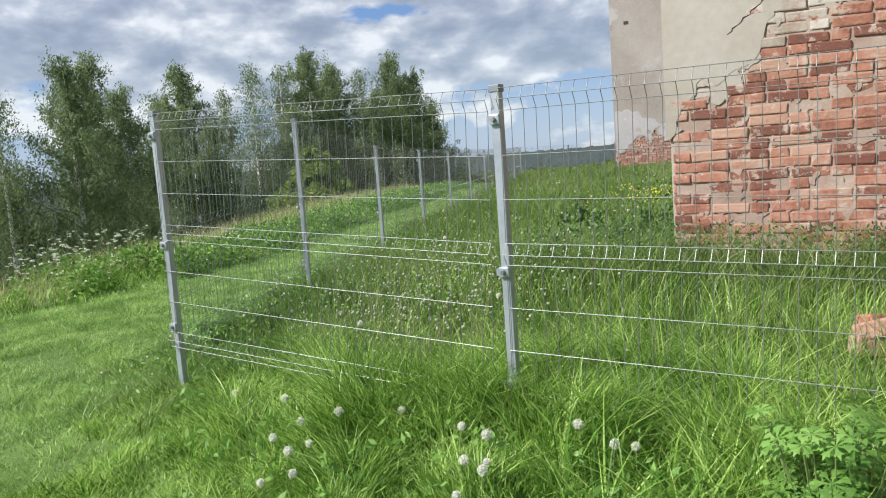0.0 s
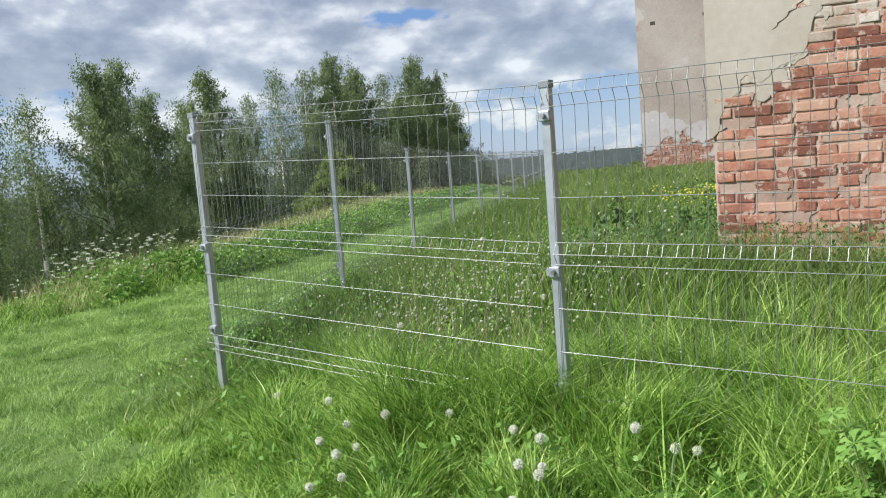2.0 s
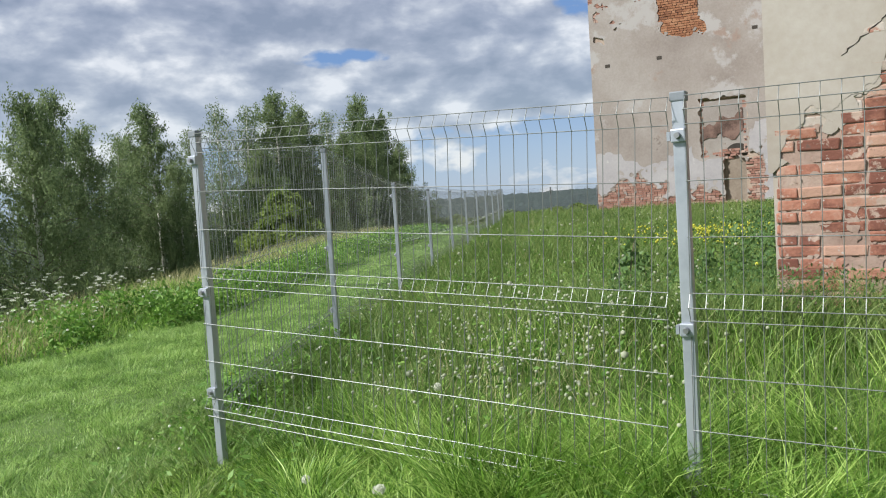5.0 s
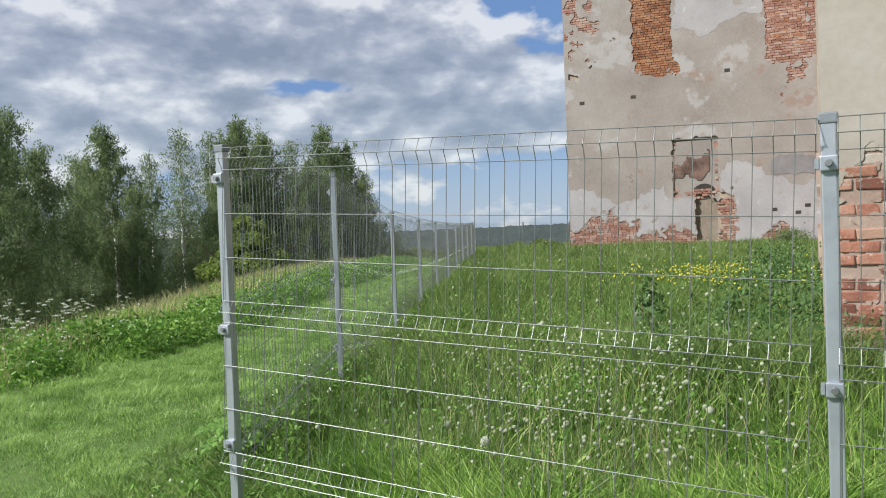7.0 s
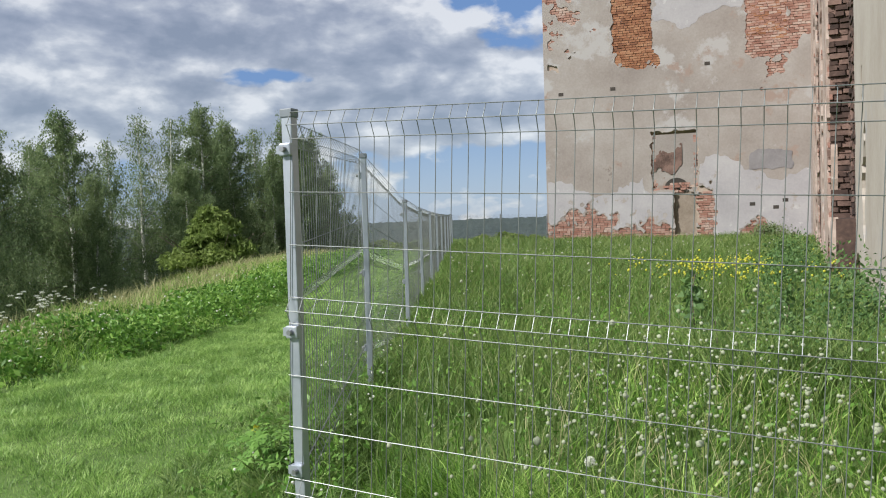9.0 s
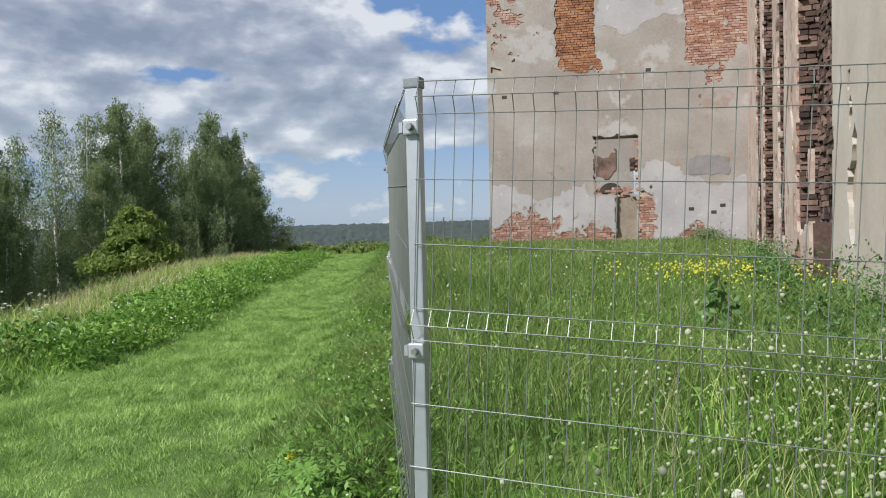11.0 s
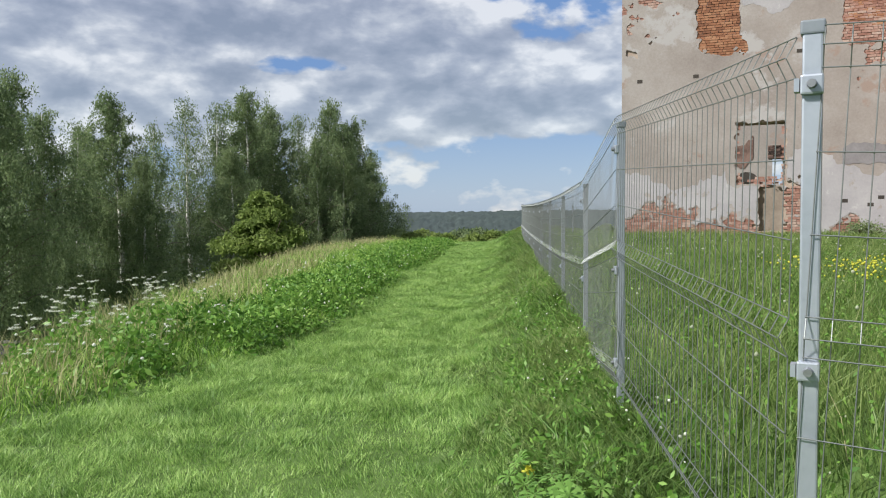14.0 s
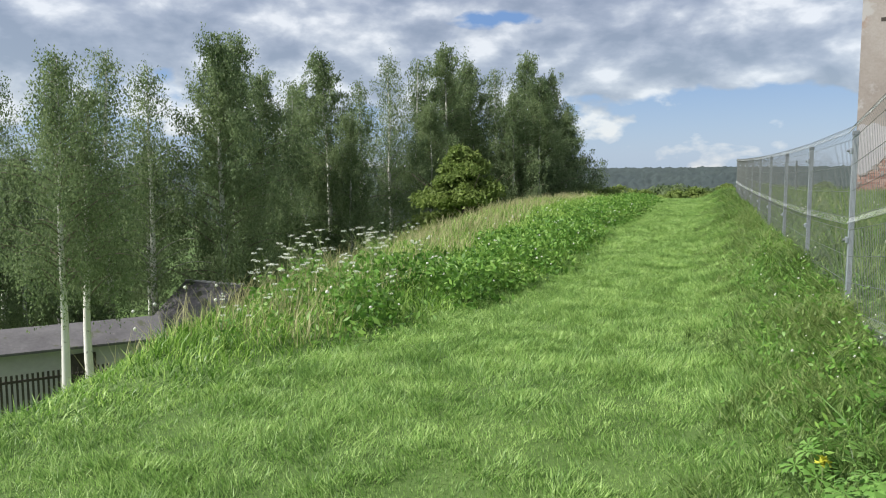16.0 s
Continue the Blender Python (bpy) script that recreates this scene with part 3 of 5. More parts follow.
def build_side_wall():
    rng = random.Random(12)
    wall = new("wall_side")
    span = 24.4                              # the wall's own frame runs from the far wall towards C
    wall.matrix_world = on_wall(C + W * span, -W)
    tagged(wall, "long cream-plastered church side wall with broken brick pilasters", "wall", kind="structure")
    top = 12.5
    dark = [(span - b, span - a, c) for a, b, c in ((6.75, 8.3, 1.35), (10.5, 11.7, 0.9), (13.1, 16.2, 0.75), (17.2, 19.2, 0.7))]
    part("masonry", boxed(0.0, span - 0.1, 0.0, 1.0, -0.3, top), MORTAR, wall)
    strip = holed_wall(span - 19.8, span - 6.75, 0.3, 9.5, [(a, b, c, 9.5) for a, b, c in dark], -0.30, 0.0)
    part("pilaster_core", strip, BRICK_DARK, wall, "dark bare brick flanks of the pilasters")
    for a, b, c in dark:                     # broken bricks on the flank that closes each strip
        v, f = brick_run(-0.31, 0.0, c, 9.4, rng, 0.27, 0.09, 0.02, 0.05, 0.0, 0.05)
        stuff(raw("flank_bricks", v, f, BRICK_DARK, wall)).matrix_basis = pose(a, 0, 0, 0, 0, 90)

    def torn(x, z):
        """How deep a place lies in one of the torn-out strips; their edges run ragged, mostly upright."""
        return max(min(x - a, b - x, (z - c) * 0.6) + 0.06 + 0.16 * fbm(x * 1.4, z * 0.5, 1.0, 43.0) + 0.16 * fbm(x, z * 0.8, 2.2, 44.0) for a, b, c in dark)

    def kept(x, z):
        f = min(0.5 + 0.9 * fbm(x, z * 0.5, 0.8, 41.0), -torn(x, z) * 1.3)
        f = min(f, 1.6 * (math.hypot(x - span + 5.0, (z - 1.9) * 0.55) - 0.3) + 1.5 * fbm(x, z, 1.4, 47.0))
        return min(f, 1.2 * (z - 0.6) + 0.9 * fbm(x, z, 0.9, 49.0) + (0.4 if x > span - 6 else 0))

    v, f = clipped_sheet(lambda x, z: min(kept(x, z), (x - span + 6.75) * 3), span - 6.9, span - 0.05, 0.2, 9.5, 0.09, 0.06)
    raw("plaster", v, f, CREAM, wall, "cracked cream plaster")
    v, f = clipped_sheet(lambda x, z: min(kept(x, z), (span - 6.75 - x) * 3), 0.0, span - 6.7, 0.2, 9.5, 0.1, 0.07)
    raw("plaster", v, f, PINK, wall, "streaked pinkish plaster on broken pilasters").location.y = -0.28
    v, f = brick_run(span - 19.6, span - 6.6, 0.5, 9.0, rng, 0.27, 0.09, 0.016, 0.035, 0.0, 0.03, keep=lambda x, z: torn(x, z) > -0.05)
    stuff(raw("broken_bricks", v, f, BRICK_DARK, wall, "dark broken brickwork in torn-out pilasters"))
    v, f = brick_run(0.3, span - 6.8, 0.1, 9.0, rng, 0.27, 0.09, 0.014, 0.035, 0.0, 0.02, keep=lambda x, z: torn(x, z) <= -0.05 and kept(x, z) < 0.2)
    stuff(raw("bricks_under_plaster", v, f, BRICK_LOW, wall)).location.y = -0.29


def build_near_wall():
    rng = random.Random(13)
    wall = new("wall_near")
    wall.matrix_world = on_wall(C, U)
    tagged(wall, "near church wall, cream plaster broken away from red brick", "wall", kind="structure")
    top = 9.0
    part("masonry", holed_wall(-0.025, 10.0, -0.4, top, [], 0.0, 0.9), MORTAR, wall, "lime mortar masonry")
    part("return_masonry", boxed(9.1, 10.0, 0.9, 22.6, -0.4, top), MORTAR, wall)

    def kept(x, z):
        line = np.interp(x, (-0.1, -0.03, 0.03, 0.12, 0.4, 0.55, 0.62, 0.75, 1.0, 1.6, 3.2), (1.52, 1.56, 1.72, 1.83, 1.97, 2.04, 2.30, 2.42, 2.55, 2.80, 3.2))
        return 3.0 * (z - float(line)) + 0.22 * fbm(x, z, 4.0, 61.0) + 0.16 * fbm(x, z, 14.0, 62.0)

    v, f = clipped_sheet(kept, -0.09, 3.2, 1.2, 4.6, 0.02, 0.047)
    raw("plaster", v, f, CREAM, wall, "cracked cream plaster")
    part("plaster_field", boxed(3.2, 10.0, -0.05, 0.0, 2.0, top), CREAM, wall)
    part("plaster_field", boxed(-0.09, 3.2, -0.05, 0.0, 4.6, top), CREAM, wall)
    v, f = clipped_sheet(lambda x, z: 0.42 * kept(x, z) + 0.02 + 0.45 * fbm(x, z, 4.5, 65.0) + 0.3 * fbm(x, z, 15.0, 66.0), -0.09, 1.9, 1.3, 2.7, 0.02, 0.0445)
    raw("thin_render", v, f, CREAM, wall, "thin remains of render on the bricks")
    # a crack in the plaster
    pts = [(0.36 + 0.024 * k + 0.012 * math.sin(k * 2.3), -0.0475, 2.22 + 0.02 * k + 0.012 * math.sin(k * 3.1)) for k in range(12)]
    v, f = tube(pts, [0.002 + 0.0015 * (k % 3) for k in range(12)], 5)
    raw("crack", v, f, OLDWOOD_AND_SHADE, wall)

    part("pointing", boxed(-0.03, 6.0, -0.034, -0.002, 0.3, 2.7), POINTING, wall, "pale pink pointing between the bricks")

    def smear(x, z):
        return 0.6 * fbm(x, z, 3.5, 71.0) + 0.35 * fbm(x, z, 16.0, 73.0) - 0.10

    v, f = clipped_sheet(smear, -0.02, 1.9, 0.5, 2.6, 0.02, 0.0405)
    raw("flush_mortar", v, f, POINTING, wall, "mortar still flush with the bricks")

    # single bricks, each with its own worn block
    def brick_mesh(ln, k, mat=BRICK):
        bm = boxed(0, ln - 0.012, -0.044, 0.03, 0, 0.066, bevel=0.009)
        for vtx in bm.verts:
            p = vtx.co
            vtx.co = p + 0.009 * Vector(noise.noise_vector(Vector((p.x * 14 + k * 5, p.y * 14, p.z * 14))))
        me = bpy.data.meshes.new("brick")
        bm.to_mesh(me)
        bm.free()
        me.materials.append(mat)
        return me

    long_ones, short_ones = [brick_mesh(0.265, k) for k in range(5)], [brick_mesh(0.135, k + 9) for k in range(4)]
    limed_long, limed_short = [brick_mesh(0.265, k + 20, BRICK_LIMED) for k in range(3)], [brick_mesh(0.135, k + 30, BRICK_LIMED) for k in range(3)]
    for j in range(26):
        z = 0.42 + j * 0.0765
        x = -0.045 + rng.uniform(-0.008, 0.008)
        n = 0
        while x < 1.75:
            header = (n + j) % 3 == 0 if n else j % 2 == 0
            ln = 0.135 if header else 0.265
            if z < 2.0 or x > 0.3:
                ob = share("brick", rng.choice(short_ones if header else long_ones), wall, pose(x, rng.uniform(-0.004, 0.005), z + rng.uniform(-0.005, 0.005), 0, rng.uniform(-1.0, 1.0), rng.uniform(-1.2, 1.2)))
                if rng.random() < 0.10:
                    ob.location.y += 0.018
                if kept(x + ln / 2, z + 0.03) > -0.7 + 0.9 * rng.random() - 0.9 * (0.45 < x < 1.1 and z > 2.03):
                    ob.data = rng.choice(limed_short if header else limed_long)
            x += ln
            n += 1
    v, f = brick_run(1.75, 6.0, 0.42, 2.6, rng, 0.265, 0.0765, 0.012, 0.05, 0.0, 0.015)
    stuff(raw("brickwork", v, f, BRICK, wall))


build_far_wall()
build_side_wall()
build_near_wall()


def build_left_return():
    wall = new("wall_end")
    wall.matrix_world = on_wall(E0 + V * 0.95, U)
    tagged(wall, "plain end wall of the church ruin", "wall", kind="structure")
    part("masonry", boxed(0.0, 0.9, 0.0, 4.0, -0.5, 13.5), PLASTER, wall)


build_left_return()


# ---- the wire mesh fence ----
ROWS_DOWN = (0.0, 0.05, 0.10, 0.30, 0.50, 0.70, 0.75, 0.80, 1.00, 1.20, 1.40, 1.45, 1.50)
FOLD = 0.026


def out_of_plane(k):
    return -FOLD if k in (1, 6, 11) else 0.0


def post_mesh(length):
    bm = boxed(-0.023, 0.023, -0.020, 0.020, -length, 0.0, bevel=0.005)
    return bm


def fence_post(fence, m, length, clip_side=-1):
    """A square post with its cap and clips; its frame has the top at the origin."""
    p = part("post", post_mesh(length), ZINC, fence, "galvanised square steel post")
    p.matrix_basis = m
    part("cap", boxed(-0.028, 0.028, -0.024, 0.024, -0.028, 0.006, bevel=0.005), CAP, p, "grey plastic cap")
    for z in (-0.15, -0.845, -1.38):
        c = boxed(-0.026, 0.026, -0.038, -0.018, z - 0.024, z + 0.024, bevel=0.005)
        box(c, -0.040, -0.028, -0.034, 0.0, z - 0.016, z + 0.016)
        clip = part("clip", c, ZINC, p, "galvanised clamp")
        b = bmesh.new()
        bmesh.ops.create_cone(b, cap_ends=True, segments=10, radius1=0.012, radius2=0.010, depth=0.014, matrix=pose(0, -0.048, z, 90))
        part("bolt", b, BOLT, clip)
    return p


def wire_meshes(width):
    """A panel's horizontal wires in one mesh, and one upright wire, folded three times."""
    flat = join([tube([(0, out_of_plane(k), -d), (width / 2, out_of_plane(k), -d), (width, out_of_plane(k), -d)], [0.0018] * 3, 5) for k, d in enumerate(ROWS_DOWN)])
    up = tube([(0, out_of_plane(k) + 0.004, -d) for k, d in enumerate(ROWS_DOWN)] + [(0, 0.004, -1.53)], [0.0016] * (len(ROWS_DOWN) + 1), 5)
    return flat, up


def fence_run(label, places, zs, width_gap=0.05, last_post=True, first_post=True, lengths=1.95, flip=1, lift=0.0, end_drop=0.0):
    fence = new("mesh_fence")
    fence.location = (places[0][0], places[0][1], 0)
    tagged(fence, label, "fence", group="wire mesh fences")
    base = Vector(fence.location)
    wire_cache = {}
    for i, (p, z) in enumerate(zip(places, zs)):
        q = places[min(i + 1, len(places) - 1)]
        o = places[i - 1] if i == len(places) - 1 else p
        d = Vector((q[0] - o[0], q[1] - o[1], 0)).normalized()
        ang = math.degrees(math.atan2(d.y, d.x))
        if (i > 0 or first_post) and (i < len(places) - 1 or last_post):
            fence_post(fence, pose(p[0] - base.x, p[1] - base.y, z, 0, 0, ang), lengths)
        if i == len(places) - 1:
            break
        width = math.hypot(q[0] - p[0], q[1] - p[1]) - width_gap
        count = 40
        if round(width, 2) not in wire_cache:
            flat, up = wire_meshes(width)
            panel = raw("mesh_panel", *flat, WIRE, fence, "welded wire mesh panel")
            wire = raw("upright_wire", *up, WIRE, panel)
            wire_cache[round(width, 2)] = (panel.data, wire.data)
            first = True
        else:
            me = wire_cache[round(width, 2)]
            panel = share("mesh_panel", me[0], fence, Matrix())
            panel["label"] = "welded wire mesh panel"
            first = False
        pz, qz = z - 0.012 + lift, zs[i + 1] - 0.012 + lift - (end_drop if i == len(places) - 2 else 0.0)
        slope = -math.degrees(math.atan2(qz - pz, width))
        panel.matrix_basis = pose(p[0] - base.x + d.x * width_gap / 2, p[1] - base.y + d.y * width_gap / 2, pz, 0, slope, ang) @ pose(0, -0.03 * flip, 0)
        wires = wire_cache[round(width, 2)][1]
        for k in range(count + 1):
            x = width * k / count
            if first and k == 0:
                panel.children[0].matrix_basis = pose(0.003, 0, 0)
                continue
            share("upright_wire", wires, panel, pose(min(x, width - 0.003), 0, 0))
    return fence


END_STEP = 2.53
end_places = [tuple(P1), tuple(P0), tuple(P0 + END_DIR * END_STEP), tuple(P0 + END_DIR * 2 * END_STEP)]
fence_run("galvanised wire mesh fence across the tall grass", end_places, [1.925, 1.806, 1.76, 1.76])
P3 = np.array((-0.761, 10.008))
long_places = [tuple(P1), (-1.327, 7.546)] + [tuple(P3 + LONG_DIR * 2.52 * k) for k in range(9)]
long_tops = [1.925, 1.978, 1.715, 1.655, 1.63, 1.62, 1.62, 1.63, 1.64, 1.66, 1.70]
fence_run("long galvanised wire mesh fence beside the mown path", long_places[::-1], long_tops[::-1], last_post=False, lift=0.045, end_drop=0.06)
far_end = Vector((*long_places[-1], 0))
far_places = [tuple((far_end + (E0 - far_end) * k).xy) for k in (0.0, 0.5, 0.99)]
fence_run("wire mesh fence closing the far side of the churchyard", far_places, [1.70, 1.66, 1.62], first_post=False)


# ---- trees ----
def leaf_quads(points, size, rng, hang=0.6):
    """Diamond leaves or leaf clumps at the points, hanging more or less."""
    n = len(points)
    p = np.asarray(points)
    a = rng.normal(size=(n, 3))
    a[:, 2] -= hang * 2
    a /= np.linalg.norm(a, axis=1, keepdims=True)
    b = np.cross(a, rng.normal(size=(n, 3)))
    b /= np.linalg.norm(b, axis=1, keepdims=True) + 1e-9
    s = size * rng.uniform(0.6, 1.5, (n, 1))
    v = np.stack([p - a * s, p + b * s * 0.42, p + a * s, p - b * s * 0.42], 1).reshape(-1, 3)
    return v, np.arange(4 * n).reshape(n, 4)


def birch(label, height, spread, seed, leaves=11000, low=0.2, leaf=0.085):
    rng = np.random.default_rng(seed)
    tree = new("birch_tree")
    tagged(tree, label, "tree", group="birch trees on the slope")
    bend = rng.normal(0, 0.012, 2)
    stem = [(bend[0] * z * z * 0.05 + 0.06 * math.sin(z * 0.7 + seed), bend[1] * z * z * 0.05, z) for z in np.linspace(-0.4, height * 0.97, 14)]
    v, f = tube(stem, list(np.linspace(0.012 * height, 0.012, 14)), 8)
    raw("trunk", v, f, BARK, tree, "white birch trunk", smooth=True)
    limbs, pts = [], []
    n_limb = 64
    for k in range(n_limb):
        hf = low + (0.98 - low) * (k / n_limb) ** 0.85
        z0 = hf * height
        az = k * 2.4 + rng.uniform(-0.4, 0.4)
        ln = spread * min(1.0, 1.5 * (1.0 - hf) + 0.06) * rng.uniform(0.35, 1.3)
        rise = rng.uniform(0.7, 1.3)
        ax, ay = stem[min(13, int(hf * 13))][:2]
        path = np.array([(ax + math.cos(az) * ln * t, ay + math.sin(az) * ln * t, z0 + ln * (rise * t - 0.6 * t * t)) for t in np.linspace(0, 1, 6)])
        limbs.append(tube([tuple(p) for p in path], list(np.linspace(0.045 * (1.1 - hf) + 0.012, 0.006, 6)), 4))
        n_strand = int(8 + 26 * ln / spread)
        m = max(4, int(leaves / (n_limb * 28)))
        for _ in range(n_strand):
            t = rng.uniform(0.1, 1.0) ** 0.8
            q = np.array([np.interp(t, np.linspace(0, 1, 6), path[:, i]) for i in range(3)]) + rng.normal(0, 0.30, 3)
            drop = rng.uniform(0.6, 3.4) * (0.35 + 0.8 * (1 - hf))
            u = rng.uniform(0, 1, m)
            wide = 0.11
            pts.append(np.stack([q[0] + rng.normal(0, wide, m) + 0.15 * u, q[1] + rng.normal(0, wide, m), q[2] - u * drop + rng.normal(0, 0.1, m)], 1))
    v, f = join(limbs)
    raw("bough", v, f, PALE_TWIG if leaves < 30000 else TWIG, tree)
    v, f = leaf_quads(np.concatenate(pts), leaf, rng, 1.1)
    raw("crown", v, f, LEAF, tree, "hanging birch foliage")
    return tree


def unscaled(ob):
    """Undoes the first one's own size, so that a copy takes its size from its pose alone."""
    return Matrix.Diagonal((1 / ob.scale.x, 1 / ob.scale.y, 1 / ob.scale.z, 1))


def place_trees():
    kinds = [birch("tall slender birch with hanging dark green foliage", 20, 4.3, s, 66000, 0.1, 0.075) for s in (1, 2, 3)]
    kinds += [birch("thin airy birch with white limbs showing through", 20, 3.4, s, 19000, 0.16, 0.075) for s in (4, 5)]
    kinds.append(birch("birch with a bare white trunk beside the shed", 20, 4.0, 6, 34000, 0.42, 0.06))
    # the four with tops at 2.4 to 3.4 are added to darken the lower crowns
    # azimuth in degrees from straight ahead, distance, height of the top, kind
    rows = [(-40, 46, 6.5, 0), (-37, 52, 7.5, 3), (-34, 46, 7.2, 4), (-31, 50, 8.6, 4), (-28.4, 48, 7.6, 3), (-23.9, 49, 9.4, 2), (-22.9, 58, 11.0, 0), (-21.0, 61, 9.0, 1),
            (-19, 70, 9.5, 4), (-16.2, 66, 11.2, 2), (-14, 74, 10.0, 3), (-12.0, 72, 12.0, 3), (-10.2, 74, 12.0, 4), (-8.0, 76, 13.4, 1), (-5.8, 80, 12.6, 2), (-4.2, 84, 12.4, 4),
            (-2.3, 86, 14.0, 0), (-0.7, 86, 12.0, 1), (0.5, 84, 8.0, 2), (-18, 82, 10, 0), (-7, 92, 12, 0), (-1.4, 78, 10.5, 2), (-44, 44, 6, 2), (-3.2, 74, 9, 0), (-9.2, 68, 7.5, 1), (-15, 62, 6, 0), (-38, 58, 6, 2), (-36, 44, 2.6, 0), (-32.5, 50, 2.4, 1), (-28.5, 62, 3.4, 2), (-41, 42, 3.0, 2), (-34.4, 26.8, 5.0, 5), (-33.1, 27.8, 4.2, 5)]
    used = set()
    for i, (a, d, top, k) in enumerate(rows):
        x, y = -1.2 + d * math.sin(radians(a)), 1.5 + d * math.cos(radians(a))
        z = float(land(x, y)) - 0.2
        s = (top - z) / 20.3
        m = pose(x, y, z, 0, 0, 67 * i) @ Matrix.Diagonal((s * (1.2 + 0.12 * math.sin(i * 5)), s * 1.2, s, 1))
        if k in used:
            copy_thing(kinds[k], m @ unscaled(kinds[k]))
        else:
            used.add(k)
            kinds[k].matrix_basis = m


place_trees()


def bush(name, label, height, width, seed, mat, count, leaf):
    rng = np.random.default_rng(seed)
    ob = new(name)
    tagged(ob, label, "bush")
    v, f = join([tube([(0, 0, -0.2), (0.1 * math.cos(k), 0.1 * math.sin(k), height * 0.5), (width * 0.3 * math.cos(k * 1.9), width * 0.3 * math.sin(k * 1.9), height * 0.8)], [0.09, 0.06, 0.02], 5) for k in range(7)])
    raw("bough", v, f, TWIG, ob)
    clumps = []
    for k in range(90):
        h = rng.uniform(0.05, 1.0)
        r = width * 0.5 * (1.02 - h) ** 0.8 * rng.uniform(0.35, 1.05) + 0.1
        a = rng.uniform(0, 2 * math.pi)
        c = np.array([r * math.cos(a), r * math.sin(a), h * height])
        n = count // 90
        s = rng.normal(0, 1, (n, 3)) * np.array([0.42, 0.42, 0.16]) * (0.6 + 0.6 * (1 - h))
        s[:, 2] -= 0.25 * np.hypot(s[:, 0], s[:, 1])
        clumps.append(c + s)
    v, f = leaf_quads(np.concatenate(clumps), leaf, rng, 0.2)
    raw("foliage", v, f, mat, ob)
    return ob


b = bush("maple_bush", "rounded yellow-green young tree before dark birches", 7.5, 9.6, 21, LEAF_BUSH, 40000, 0.12)
bx, by = -7.4, 47.5
b.matrix_basis = pose(bx, by, 2.75 - 7.6)


for i, (x, y, s) in enumerate(((-26, 40, 0.75), (-21, 47, 0.8), (-30, 44, 0.9), (-15, 52, 0.8), (-34, 38, 0.9), (-24, 55, 1.0), (-12, 60, 1.0), (-28, 34, 0.6), (-31, 33, 0.7))):
    m = pose(x, y, float(land(x, y)), 0, 0, 40 * i) @ Matrix.Scale(s, 4)
    if i == 0:
        dark = bush("undergrowth_bush", "dark green bush under the birches", 5.5, 7.0, 22, LEAF, 12000, 0.13)
        dark["group"] = "undergrowth below the birches"
        dark.matrix_basis = m
    else:
        copy_thing(dark, m @ unscaled(dark))
wb = bush("wall_bush", "small dark bush growing at the foot of the church wall", 0.75, 1.6, 23, LEAF, 4000, 0.04)
wb.matrix_basis = pose(*(E0 + U * 7.6 - V * 0.9).xy, 0.25)


def far_woods():
    """A closed canopy of woods on the valley's far side: a lumpy sheet over the land."""
    rng = np.random.default_rng(31)
    a = np.radians(np.linspace(-60, 60, 720))
    d = np.geomspace(230, 1500, 70)
    A, D = np.meshgrid(a, d)
    D = D * (1 + 0.004 * rng.normal(size=D.shape))
    X, Y = D * np.sin(A), D * np.cos(A)
    lump = 0.5 + 0.25 * wobble(X, Y, 0.045, 2.0) + 0.2 * wobble(X, Y, 0.11, 5.0) + 0.18 * rng.normal(size=D.shape)
    Z = land(X, Y) + 4.2 * np.clip(lump, 0.0, 1.4) * smooth(D, 230, 300)
    v = np.stack([X.ravel(), Y.ravel(), Z.ravel()], 1)
    i = (np.arange(len(d) - 1)[:, None] * len(a) + np.arange(len(a) - 1)[None]).ravel()
    stuff(tagged(raw("far_woods", v, np.stack([i, i + len(a), i + len(a) + 1, i + 1], 1), LEAF_FAR, smooth=True), "hazy distant forest along the horizon", "woods"))
    for i in range(44):                      # scrub at the hill's far foot
        az, dist = radians(2 + 0.4 * i + 0.4 * math.sin(i * 2.1)), 95 + 22 * math.sin(i * 1.7) + 12 * math.cos(i * 3.3)
        x, y = -3 + dist * math.sin(az), 3.5 + dist * math.cos(az)
        z = float(land(x, y)) - 0.2
        src = dark if i % 4 == 0 else b
        s = (0.5 + 0.8 * math.sin(i * 2.9) - z) / (6.5 if i % 4 == 0 else 8.7)
        c = copy_thing(src, pose(x, y, z, 0, 0, 47 * i) @ Matrix.Diagonal((s * 1.1, s * 1.1, s, 1)) @ unscaled(src))
        tagged(c, "hazy green bush in the valley past the hill", "bush", group="valley scrub")


far_woods()


